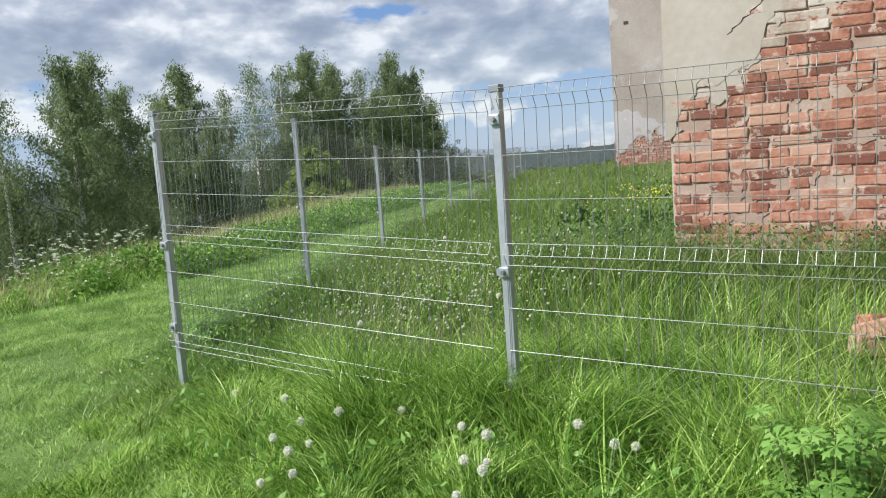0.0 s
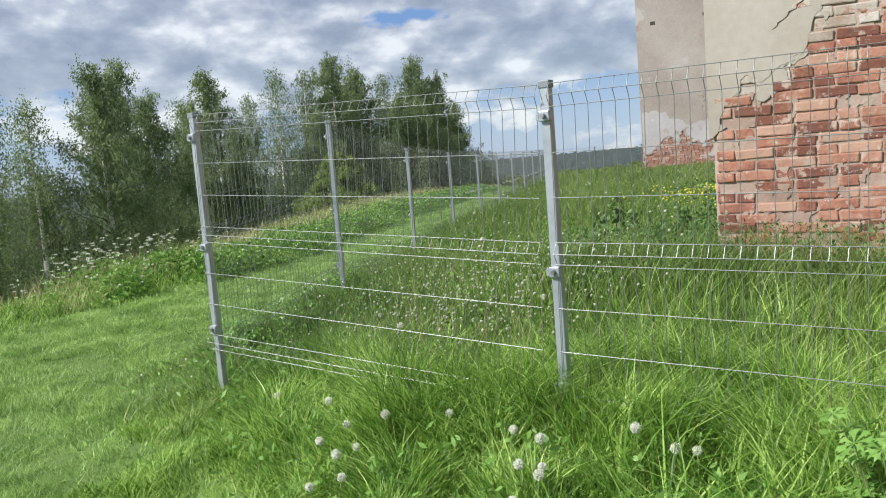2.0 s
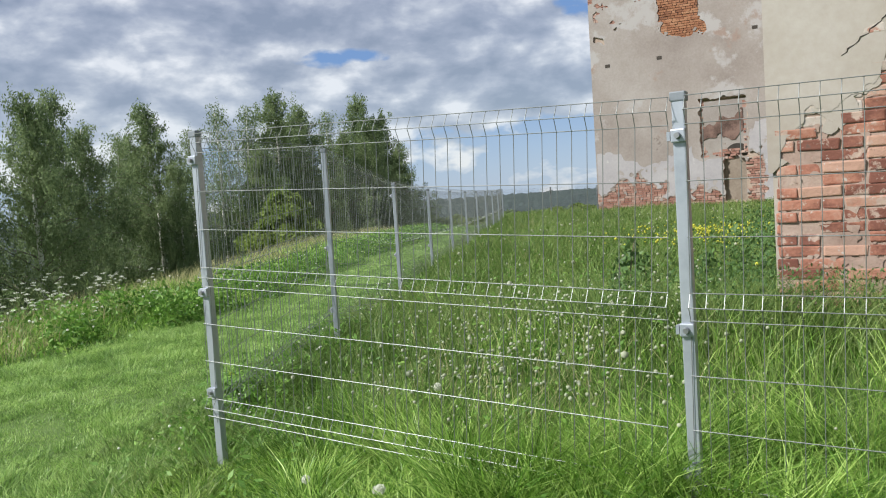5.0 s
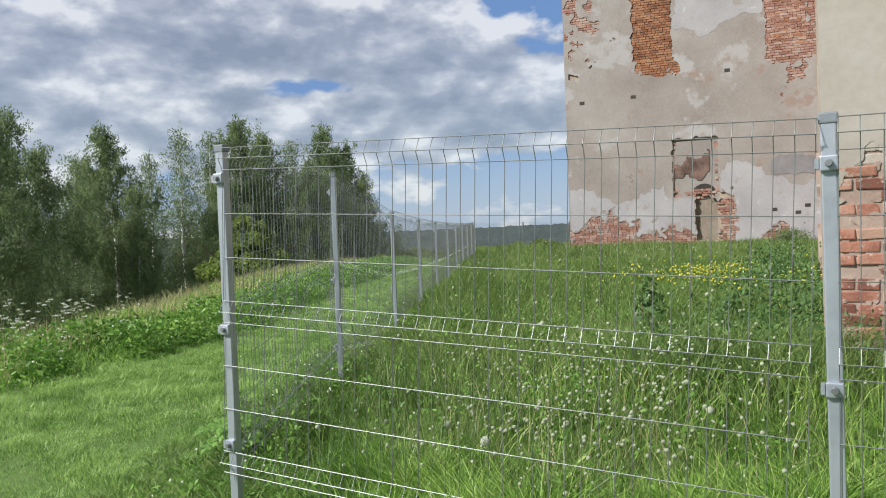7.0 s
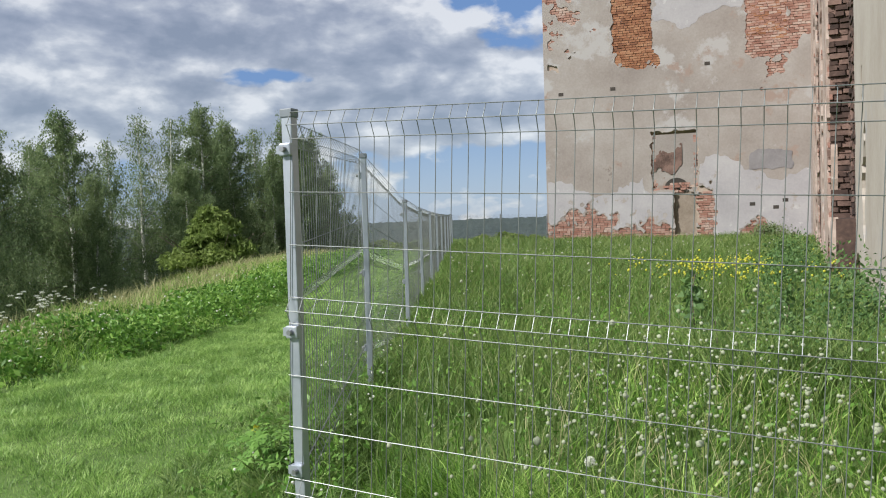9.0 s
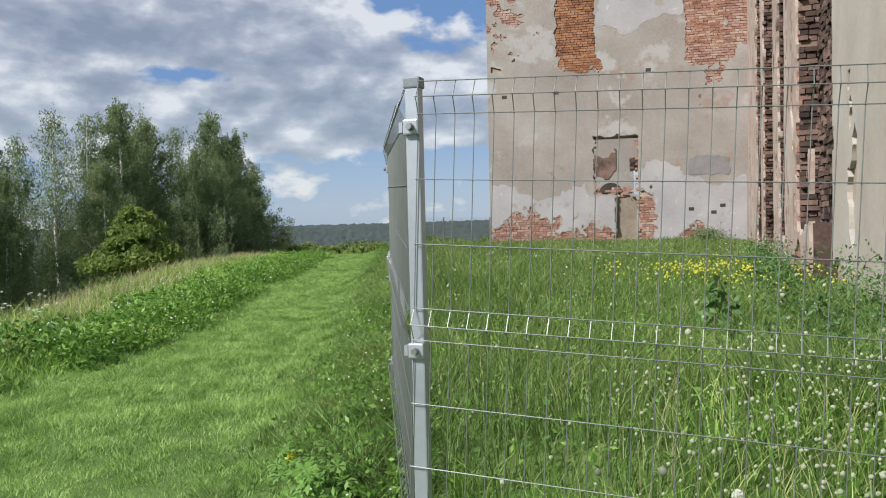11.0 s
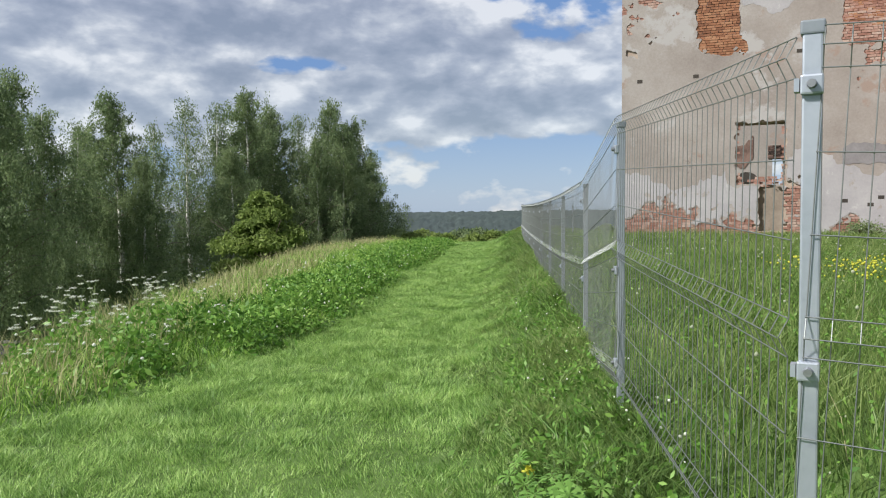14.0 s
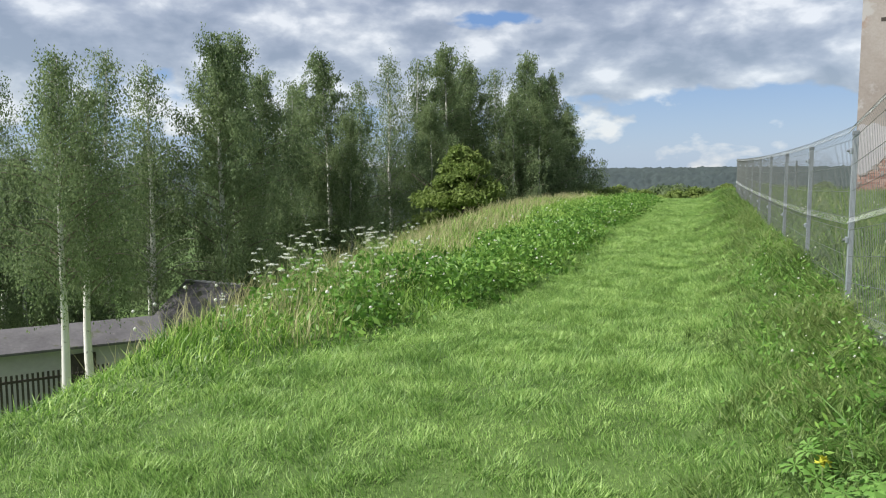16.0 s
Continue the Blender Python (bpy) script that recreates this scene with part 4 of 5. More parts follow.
# ---- sheds in the valley ----
def shed(label, x, y, z, ang, length, width, wall_h, ridge):
    ob = new("shed")
    ob.matrix_basis = pose(x, y, z, 0, 0, ang)
    tagged(ob, label, "shed", group="sheds below the hill")
    part("wall", boxed(-length / 2, length / 2, -width / 2, width / 2, -3.0, wall_h), LIMEWALL, ob, "dull whitewashed wall")
    bm = bmesh.new()
    o = 0.35
    for s in (-1, 1):
        a = [bm.verts.new(p) for p in ((-length / 2 - o, s * (width / 2 + o), wall_h - 0.1), (length / 2 + o, s * (width / 2 + o), wall_h - 0.1), (length / 2 + o, 0, ridge), (-length / 2 - o, 0, ridge))]
        c = [bm.verts.new(v.co + Vector((0, 0, 0.09))) for v in a]
        for q in ((0, 1, 2, 3),):
            bm.faces.new([a[i] for i in q])
            bm.faces.new([c[i] for i in q])
        for i in range(4):
            bm.faces.new((a[i], a[(i + 1) % 4], c[(i + 1) % 4], c[i]))
    bmesh.ops.recalc_face_normals(bm, faces=bm.faces)
    part("roof", bm, ROOF, ob, "grey corrugated sheet roof")
    if ridge > 1:
        part("ridge", boxed(-length / 2 - o, length / 2 + o, -0.12, 0.12, ridge + 0.03, ridge + 0.12, bevel=0.02), LIMEWALL, ob, "pale ridge strip")
    part("door", boxed(0.3, 1.3, -width / 2 - 0.05, -width / 2 + 0.02, -1.8, wall_h - 0.35), OLDWOOD_AND_SHADE, ob, "dark plank door")
    return ob


shed("long low shed with a grey sheet roof", -21.4, 30.7, -4.98, 37, 7.0, 2.6, 0.0, 0.5)
shed("small barn with a steep grey roof", -20.7, 43.9, -6.5, -19, 3.3, 5.0, 0.0, 1.75)


def picket_fence():
    ob = new("picket_fence")
    ob.matrix_basis = pose(-18.9, 26.6, -5.65, 0, 0, 40)
    tagged(ob, "dark weathered picket fence before a shed", "fence")
    part("rail", boxed(-2.0, 2.0, -0.03, 0.03, 0.35, 0.43), OLDWOOD_AND_SHADE, ob)
    for k in range(26):
        part("picket", boxed(-2 + k * 0.15, -1.93 + k * 0.15, -0.05, -0.03, -1.2, 0.62), OLDWOOD_AND_SHADE, ob)


picket_fence()


# ---- grass and weeds ----
def blades(name, x, y, height, width, lean, mat, label, seed, segs=2):
    """Curved, tapering blades rooted on the ground: arrays of places, heights and widths."""
    rng = np.random.default_rng(seed)
    n = len(x)
    z = land(x, y)
    a = rng.uniform(0, 2 * np.pi, n)
    b = np.arctan2(lumps(x, y, 6.0, seed), lumps(x, y, 6.0, seed + 9)) + rng.normal(0, 1.1, n)   # tufts lie one way
    bend = height * lean * rng.uniform(0.2, 1.4, n)
    dx, dy = np.cos(b) * bend + 0.05 * height, np.sin(b) * bend
    wx, wy = np.cos(a) * width / 2, np.sin(a) * width / 2
    if segs == 0:                            # short blades: one leaning triangle each
        lo = z - 0.01
        v = np.stack([np.stack([x - wx, y - wy, lo], 1), np.stack([x + wx, y + wy, lo], 1), np.stack([x + dx, y + dy, z + height * (1 - 0.25 * lean)], 1)], 1).reshape(-1, 3)
        return stuff(tagged(raw(name, v, np.arange(3 * n).reshape(n, 3), mat), label, "grass"))
    rows = []
    for i in range(segs + 1):
        t = i / segs
        cx, cy, cz = x + dx * t * t, y + dy * t * t, z - 0.015 + height * (t - 0.22 * lean * t * t)
        w = 1 - 0.95 * t ** 1.5
        rows.append(np.stack([cx - wx * w, cy - wy * w, cz], 1))
        rows.append(np.stack([cx + wx * w, cy + wy * w, cz], 1))
    v = np.stack(rows, 1).reshape(-1, 3)
    o = (np.arange(n) * 2 * (segs + 1))[:, None]
    f = np.concatenate([o + np.array([[2 * i, 2 * i + 1, 2 * i + 3, 2 * i + 2]]) for i in range(segs)])
    return stuff(tagged(raw(name, v, f, mat), label, "grass"))


def spread(n, x0, x1, y0, y1, seed, power=1.0):
    """Places in a box, thinning out away from y0."""
    rng = np.random.default_rng(seed)
    return rng.uniform(x0, x1, n), y0 + (y1 - y0) * rng.uniform(0, 1, n) ** power


def weed_edge(y):
    return np.interp(y, WEED_Y, WEED_X)


def patch(x, y, k=1.0):
    return 0.5 + 0.33 * wobble(x, y, 1.1, k) + 0.2 * wobble(x, y, 3.1, k + 4)


def lumps(x, y, s, seed):
    """Smooth random lumps between -1 and 1, about 1 / s metres across."""
    g = np.random.default_rng(1000 + seed).uniform(-1, 1, (97, 97))
    u, w = x * s, y * s
    i, j = np.floor(u).astype(int), np.floor(w).astype(int)
    fu, fw = u - i, w - j
    fu, fw = fu * fu * (3 - 2 * fu), fw * fw * (3 - 2 * fw)
    i0, i1, j0, j1 = i % 97, (i + 1) % 97, j % 97, (j + 1) % 97
    return (g[i0, j0] * (1 - fu) + g[i1, j0] * fu) * (1 - fw) + (g[i0, j1] * (1 - fu) + g[i1, j1] * fu) * fw


def grow():
    rng = np.random.default_rng(77)
    # mown path
    t, y = spread(1250000, 0, 1, 1.8, 42, 1, 2.0)
    left = weed_edge(y) - 0.3
    x = left + t * (P1[0] + 0.2 * (y - P1[1]) + np.where(y < 5, 6.0, 0.1) - left)
    ok = (x > weed_edge(y) - 0.25) & (inside(x, y) < 0.0 - 0.25 * np.abs(np.sin(y * 3)))
    ok &= ~((y < 4.6) & (x > -0.8 + 0.6 * lumps(x, y, 2.0, 6)))
    ok &= rng.uniform(0, 1, len(x)) < np.maximum(0.55, 0.82 + 0.25 * lumps(x, y, 1.7, 1) + 0.3 * lumps(x, y, 6.0, 61))
    x, y = x[ok], y[ok]
    far = 1 + y / 15
    tuft = np.clip(0.55 + 0.30 * lumps(x, y, 1.1, 4) + 0.45 * lumps(x, y, 5.0, 2) + 0.55 * lumps(x, y, 11.0, 3), 0.08, 1.7)
    blades("mown_grass", x, y, (0.016 + 0.046 * tuft) * rng.uniform(0.5, 1.5, len(x)) * (1 + y / 60), 0.0050 * far * rng.uniform(0.6, 1.4, len(x)), 0.9, MOWN, "short mown bright green grass of the path", 2, 0)
    # longer tufts that the mower left, and lighter clippings
    cx, cy = spread(3600, -7, -0.6, 2.0, 20, 51, 1.5)
    ok = (cx > weed_edge(cy) + 0.1) & (inside(cx, cy) < -0.5) & (lumps(cx, cy, 0.8, 52) > -0.35)
    cx, cy = np.repeat(cx[ok], 20), np.repeat(cy[ok], 20)
    x, y = cx + rng.normal(0, 0.045, len(cx)), cy + rng.normal(0, 0.045, len(cx))
    blades("mown_tufts", x, y, rng.uniform(0.045, 0.105, len(x)), 0.0050 * (1 + y / 15) * rng.uniform(0.6, 1.3, len(x)), 1.2, MOWN, "longer grass tufts left on the mown path", 53, 2)
    x, y = spread(250000, -9, 9, -4.5, 2.9, 20, 1.0)
    blades("mown_grass", x, y, rng.uniform(0.02, 0.06, len(x)), 0.010 * rng.uniform(0.7, 1.3, len(x)), 0.9, MOWN, "short mown grass at the walk's start", 22, 0)
    # uncut grass before the fence's end and along its foot
    x, y = spread(230000, -2.6, 3.2, 1.5, 5.6, 3, 1.0)
    r = inside(x, y)
    ok = (r < 0.6) & (r > -3.2) & (y > 1.8 + 0.3 * lumps(x, y, 2.5, 7)) & (x > -2.1 + 0.25 * np.sin(y * 5) - 0.55 * np.clip(4 - y, 0, 3) * 0.25)
    x, y = x[ok], y[ok]
    ok = np.hypot(x - 1.14, y - 2.32) > 0.25
    x, y = x[ok], y[ok]
    edge = smooth(x, -2.2, -0.6)
    clumped = np.clip(0.75 + 0.55 * lumps(x, y, 4.0, 54) + 0.3 * lumps(x, y, 1.3, 55), 0.35, 1.5)
    blades("uncut_grass", x, y, (0.09 + 0.10 * edge + 0.16 * edge * smooth(inside(x, y), -0.9, -0.1)) * rng.uniform(0.4, 1.35, len(x)) * clumped, 0.0074 * rng.uniform(0.4, 1.7, len(x)), 0.8, TALL, "tall uncut grass before the fence", 4, 3)
    pick = (x > 0.25) & (rng.uniform(0, 1, len(x)) < 0.035) & (inside(x, y) > -1.6)
    blades("broad_grass", x[pick], y[pick], rng.uniform(0.28, 0.52, pick.sum()), 0.010 * rng.uniform(0.7, 1.3, pick.sum()), 1.0, TALL, "long arching pale green grass blades", 56, 4)
    cx, cy = spread(150, -1.9, 2.6, 2.3, 5.0, 57, 1.0)
    ok = (inside(cx, cy) < 0.1) & (cx > -1.7 + 0.3 * np.sin(cy * 4)) & (np.hypot(cx - 1.2, cy - 2.4) > 0.35)
    cx, cy = np.repeat(cx[ok], 16), np.repeat(cy[ok], 16)
    p = np.stack([cx + rng.normal(0, 0.06, len(cx)), cy + rng.normal(0, 0.06, len(cx)), land(cx, cy) + rng.uniform(0.04, 0.19, len(cx))], 1)
    v, f = leaf_quads(p, 0.024, rng, 0.1)
    stuff(tagged(raw("low_weeds", v, f, FRESH), "leafy weeds among the uncut grass", "weeds"))
    x, y = spread(60000, -2.4, 6, 5.0, 36, 5, 1.5)
    r = inside(x, y)
    ok = (r > -0.55 - 0.2 * np.sin(y * 2.2)) & (r < 0.3)
    x, y = x[ok], y[ok]
    blades("verge_grass", x, y, rng.uniform(0.10, 0.34, len(x)) * np.clip(0.8 + 0.6 * lumps(x, y, 1.6, 58), 0.4, 1.4), 0.0055 * (1 + y / 12) * rng.uniform(0.7, 1.4, len(x)), 1.15, WEED, "rough grass along the fence's foot", 6, 3)
    off, y = spread(80000, -1.25, 0.1, 4.0, 34, 28, 1.6)
    x = P1[0] + 0.2 * (y - P1[1]) + off
    ok = (off > -1.15 - 0.25 * np.sin(y * 1.3) + 0.3 * lumps(x, y, 3.0, 62)) & (rng.uniform(0, 1, len(x)) < smooth(y + 0.8 * off, 4.0, 6.2))
    x, y, off = x[ok], y[ok], off[ok]
    blades("verge_grass", x, y, (0.07 + 0.12 * smooth(off, -1.0, 0.0)) * rng.uniform(0.5, 1.5, len(x)) * np.clip(0.85 + 0.6 * lumps(x, y, 4.0, 63), 0.4, 1.5), 0.0060 * (1 + y / 12) * rng.uniform(0.6, 1.4, len(x)), 1.0, MEADOW, "longer dark grass between path and fence", 29, 3)
    cx, cy = spread(150, -0.8, 0.0, 5.6, 14, 64, 1.3)
    cx = P1[0] + 0.2 * (cy - P1[1]) + 0.9 * cx
    cx, cy = np.repeat(cx, 14), np.repeat(cy, 14)
    p = np.stack([cx + rng.normal(0, 0.07, len(cx)), cy + rng.normal(0, 0.07, len(cx)), land(cx, cy) + rng.uniform(0.05, 0.2, len(cx))], 1)
    v, f = leaf_quads(p, 0.019, rng, 0.1)
    stuff(tagged(raw("verge_weeds", v, f, WEED), "broad-leaved weeds in the verge grass", "weeds"))
    # meadow behind the fence
    x, y = spread(350000, -1.8, 17, 3.0, 33, 7, 1.55)
    r = inside(x, y)
    front = (x - C.x) * V.x + (y - C.y) * V.y
    right = (x - C.x) * W.y - (y - C.y) * W.x
    ok = (r > 0.15) & ~((right > 0) & (front > 0)) & (y < 31 - 0.5 * (x - 7))
    x, y = x[ok], y[ok]
    close = (y < 5.9 + 0.8 * lumps(x, y, 1.5, 66)) & (rng.uniform(0, 1, len(x)) < 0.5)
    blades("meadow_grass", x[close], y[close], (0.17 + 0.16 * np.clip(patch(x[close], y[close], 8), 0, 1.2)) * rng.uniform(0.4, 1.4, close.sum()), 0.0062 * rng.uniform(0.6, 1.5, close.sum()), 0.8, TALL, "fresh meadow grass close behind the fence", 67, 3)
    x, y = x[~close], y[~close]
    blades("meadow_grass", x, y, (0.20 + 0.14 * np.clip(patch(x, y, 8), 0, 1.2)) * rng.uniform(0.5, 1.4, len(x)), 0.0045 * (1 + y / 9) * rng.uniform(0.7, 1.4, len(x)), 0.6, MEADOW, "tall meadow grass inside the fence", 8, 2)
    pick = rng.uniform(0, 1, len(x)) < 0.004 + 0.30 * np.exp(-((x + 0.1) ** 2 / 0.5 + (y - 4.9) ** 2 / 1.1))
    xs, ys = x[pick], y[pick]
    blades("dry_stalks", xs, ys, rng.uniform(0.3, 0.5, len(xs)), 0.0032 * (1 + ys / 9), 0.5, STRAW, "pale dry grass stalks in the meadow", 9, 2)
    # bank beyond the path
    x, y = spread(230000, -13, 4, 4, 46, 10, 1.5)
    w = weed_edge(y) - x
    ok = (w > -0.1) & (w < 5.0) & (np.interp(y, CREST_Y, CREST_X) - x < 2.0)
    x, y, w = x[ok], y[ok], w[ok]
    blades("bank_grass", x, y, (0.065 + 0.25 * smooth(w, 0.0, 0.8) * (0.12 + 0.88 * smooth(y, 8.0, 11.0)) * np.clip(patch(x, y, 11), 0.3, 1.2)) * rng.uniform(0.6, 1.4, len(x)), 0.006 * (1 + y / 9) * rng.uniform(0.7, 1.4, len(x)), 0.8, TALL, "long grass on the hill's edge", 11, 2)
    pick = (rng.uniform(0, 1, len(x)) < 0.26) & (np.abs(np.interp(y, CREST_Y, CREST_X) - x) < 1.3) & (y > 9.5)
    blades("crest_stalks", x[pick], y[pick], rng.uniform(0.22, 0.5, pick.sum()), 0.0045 * (1 + y[pick] / 9), 0.5, STRAW, "pale seeding grass along the crest", 21, 2)
    x, y = spread(80000, -9.5, -3.5, 3.5, 12, 71, 1.2)
    ok = (x < weed_edge(y)) & (np.interp(y, CREST_Y, CREST_X) - x < 1.5)
    x, y = x[ok], y[ok]
    blades("bank_turf", x, y, rng.uniform(0.03, 0.11, len(x)) * np.clip(0.8 + 0.5 * lumps(x, y, 3.0, 72), 0.4, 1.4), 0.0075 * (1 + y / 20) * rng.uniform(0.6, 1.4, len(x)), 1.0, MOWN, "short fresh grass on the hill's shoulder", 73, 2)
    # nettles and broad-leaved weeds on the bank
    x, y = spread(15000, -8, 2, 9.0, 34, 12, 1.3)
    w = weed_edge(y) - x
    ok = (w > 0.12) & (w < 1.25 + 0.35 * np.sin(y * 1.7)) & (patch(x, y, 13) > 0.3) & (rng.uniform(0, 1, len(x)) < smooth(y, 9.0, 11.5)) & (np.interp(y, CREST_Y, CREST_X) - x < 0.2)
    x, y, w = x[ok], y[ok], w[ok]
    pts = []
    for k in range(14):
        h = rng.uniform(0.05, 0.42, len(x)) * smooth(w, 0.0, 0.5) * (0.35 + 0.65 * smooth(y, 9.0, 11.5))
        pts.append(np.stack([x + rng.normal(0, 0.10, len(x)), y + rng.normal(0, 0.10, len(x)), land(x, y) + h], 1))
    v, f = leaf_quads(np.concatenate(pts), 0.037, rng, 0.15)
    stuff(tagged(raw("bank_weeds", v, f, WEED), "nettles and broad-leaved weeds on the bank", "weeds"))
    # low leafy growth under the meadow grass
    x, y = spread(4200, -1.6, 8, 3.4, 20, 24, 1.5)
    ok = (inside(x, y) > 0.2) & ((x - C.x) * W.y - (y - C.y) * W.x < -0.1)
    x, y = x[ok], y[ok]
    pts = [np.stack([x + rng.normal(0, 0.09, len(x)), y + rng.normal(0, 0.09, len(x)), land(x, y) + rng.uniform(0.05, 0.26, len(x))], 1) for k in range(8)]
    v, f = leaf_quads(np.concatenate(pts), 0.017, rng, 0.3)
    stuff(tagged(raw("meadow_herbs", v, f, WEED), "leafy herbs among the meadow grass", "weeds"))
    # tall dark nettles along the side wall
    t, k = spread(1300, 0.15, 1.1, 0.8, 8.8, 25, 1.0)
    x, y = C.x + W.x * k - W.y * t, C.y + W.y * k + W.x * t
    ok = patch(x, y, 27) > 0.5
    x, y = x[ok], y[ok]
    pts = [np.stack([x + rng.normal(0, 0.08, len(x)), y + rng.normal(0, 0.08, len(x)), land(x, y) + rng.uniform(0.1, 0.35 + 0.45 * rng.uniform(0, 1, len(x)))], 1) for n in range(16)]
    v, f = leaf_quads(np.concatenate(pts), 0.021, rng, 0.5)
    stuff(tagged(raw("wall_nettles", v, f, NETTLE), "tall dark nettles along the church's side wall", "weeds"))
    # nettles below the near wall
    x, y = spread(1500, 0.6, 5.5, 3.6, 6.4, 18, 1.0)
    d = (C.x - x) * V.x + (C.y - y) * V.y
    ok = (inside(x, y) > 0.5) & (d > 0.1) & (d < 0.8) & (patch(x, y, 19) > 0.15)
    x, y = x[ok], y[ok]
    pts = [np.stack([x + rng.normal(0, 0.09, len(x)), y + rng.normal(0, 0.09, len(x)), land(x, y) + rng.uniform(0.1, 0.48, len(x))], 1) for k in range(16)]
    v, f = leaf_quads(np.concatenate(pts), 0.014, rng, 0.4)
    stuff(tagged(raw("nettles", v, f, NETTLE), "dark green nettles at the wall's foot", "weeds"))
    x, y = spread(26000, 0.4, 6.0, 3.2, 6.6, 34, 1.0)
    d = (C.x - x) * V.x + (C.y - y) * V.y
    ok = (inside(x, y) > 0.3) & (d > 0.05) & (d < 0.9)
    x, y = x[ok], y[ok]
    blades("wall_grass", x, y, rng.uniform(0.3, 0.62, len(x)), 0.008 * rng.uniform(0.5, 1.5, len(x)), 0.7, MEADOW, "tall grass against the near church wall", 35, 3)
    # broad leaves in the uncut grass by the fence
    x, y = spread(800, -2.4, 2.5, 2.2, 11, 14, 1.3)
    r = inside(x, y)
    ok = (r > -1.0) & (r < 0.2)
    x, y = x[ok], y[ok]
    pts = [np.stack([x + rng.normal(0, 0.08, len(x)), y + rng.normal(0, 0.08, len(x)), land(x, y) + rng.uniform(0.05, 0.22, len(x))], 1) for k in range(6)]
    v, f = leaf_quads(np.concatenate(pts), 0.019, rng, 0.2)
    stuff(tagged(raw("fence_weeds", v, f, FRESH), "low broad-leaved weeds by the fence", "weeds"))
    # small white seed heads and yellow flowers far in the meadow
    def heads(name, x, y, h, size, mat, label):
        n = len(x)
        z = land(x, y) + h
        ball = bmesh.new()
        bmesh.ops.create_icosphere(ball, subdivisions=1, radius=1.0)
        o = np.array([tuple(p.co) for p in ball.verts])
        tri = np.array([[p.index for p in q.verts] for q in ball.faces])
        ball.free()
        v = (np.stack([x, y, z], 1)[:, None] + o[None] * size[:, None, None] * rng.uniform(0.75, 1.25, (n, len(o), 1))).reshape(-1, 3)
        f = (np.arange(n)[:, None, None] * len(o) + tri[None]).reshape(-1, 3)
        stuff(tagged(raw(name, v, f, mat), label, "flowers"))
    x, y = spread(850, -1.5, 12, 4.0, 24, 15, 1.3)
    ok = (inside(x, y) > 0.3) & ((x - C.x) * W.y - (y - C.y) * W.x < -0.2)
    x, y = x[ok], y[ok]
    heads("dandelion_heads", x, y, rng.uniform(0.22, 0.48, len(x)), 0.005 + 0.017 * rng.uniform(0, 1, len(x)) ** 2, SEED, "white dandelion seed heads in the meadow")
    x, y = rng.normal(-0.12, 0.45, 620), rng.normal(4.9, 0.6, 620)
    ok = inside(x, y) > 0.1
    heads("grass_seed_heads", x[ok], y[ok], rng.uniform(0.26, 0.5, ok.sum()), rng.uniform(0.004, 0.011, ok.sum()), SEED, "pale withered flower heads behind the fence")
    x, y = rng.normal(4.0, 0.65, 360), rng.normal(12.0, 1.2, 360)
    x = x + 0.25 * (y - 12.0)
    heads("yellow_flowers", x, y, rng.uniform(0.26, 0.44, 360), rng.uniform(0.008, 0.021, 360), YELLOW, "patch of small yellow meadow flowers")
    x, y = spread(190, -2.4, 0, 5.0, 14, 59, 1.3)
    ok = (inside(x, y) > -0.6) & (inside(x, y) < 0.1)
    heads("verge_flowers", x[ok], y[ok], rng.uniform(0.12, 0.3, ok.sum()), rng.uniform(0.004, 0.009, ok.sum()), FLUFF, "tiny white flowers along the fence's foot")
    x, y = spread(560, -7, 1, 9.6, 26, 16, 1.4)
    w = weed_edge(y) - x
    ok = (w > 0) & (w < 2.2)
    heads("bank_flowers", x[ok], y[ok], rng.uniform(0.2, 0.45, ok.sum()), rng.uniform(0.007, 0.017, ok.sum()), FLUFF, "white flowers among the bank's weeds")


grow()


# ---- single plants ----
def dandelion(seed):
    rng = random.Random(seed)
    ob = new("dandelion")
    h = 0.195
    lean = (rng.uniform(-0.05, 0.05), rng.uniform(-0.05, 0.05))
    v, f = tube([(0, 0, -0.02), (lean[0] * 0.4, lean[1] * 0.4, h * 0.5), (lean[0], lean[1], h)], [0.0028, 0.0022, 0.002], 5)
    raw("stem", v, f, STEM, ob, "thin pale stem")
    rngn = np.random.default_rng(seed)
    d = rngn.normal(size=(700, 3))
    d /= np.linalg.norm(d, axis=1, keepdims=True)
    c = np.array((lean[0], lean[1], h))
    v, f = leaf_quads(c + d * rngn.uniform(0.010, 0.0205, (700, 1)), 0.0040, rngn, 0)
    head = raw("seed_head", v, f, FLUFF, ob, "white fluffy seed head")
    core = bmesh.new()
    bmesh.ops.create_icosphere(core, subdivisions=2, radius=0.006, matrix=Matrix.Translation(c))
    part("core", core, STEM, head)
    tagged(ob, "dandelion gone to seed on a thin stem in tall grass", "flower", group="dandelions before the fence")
    return ob


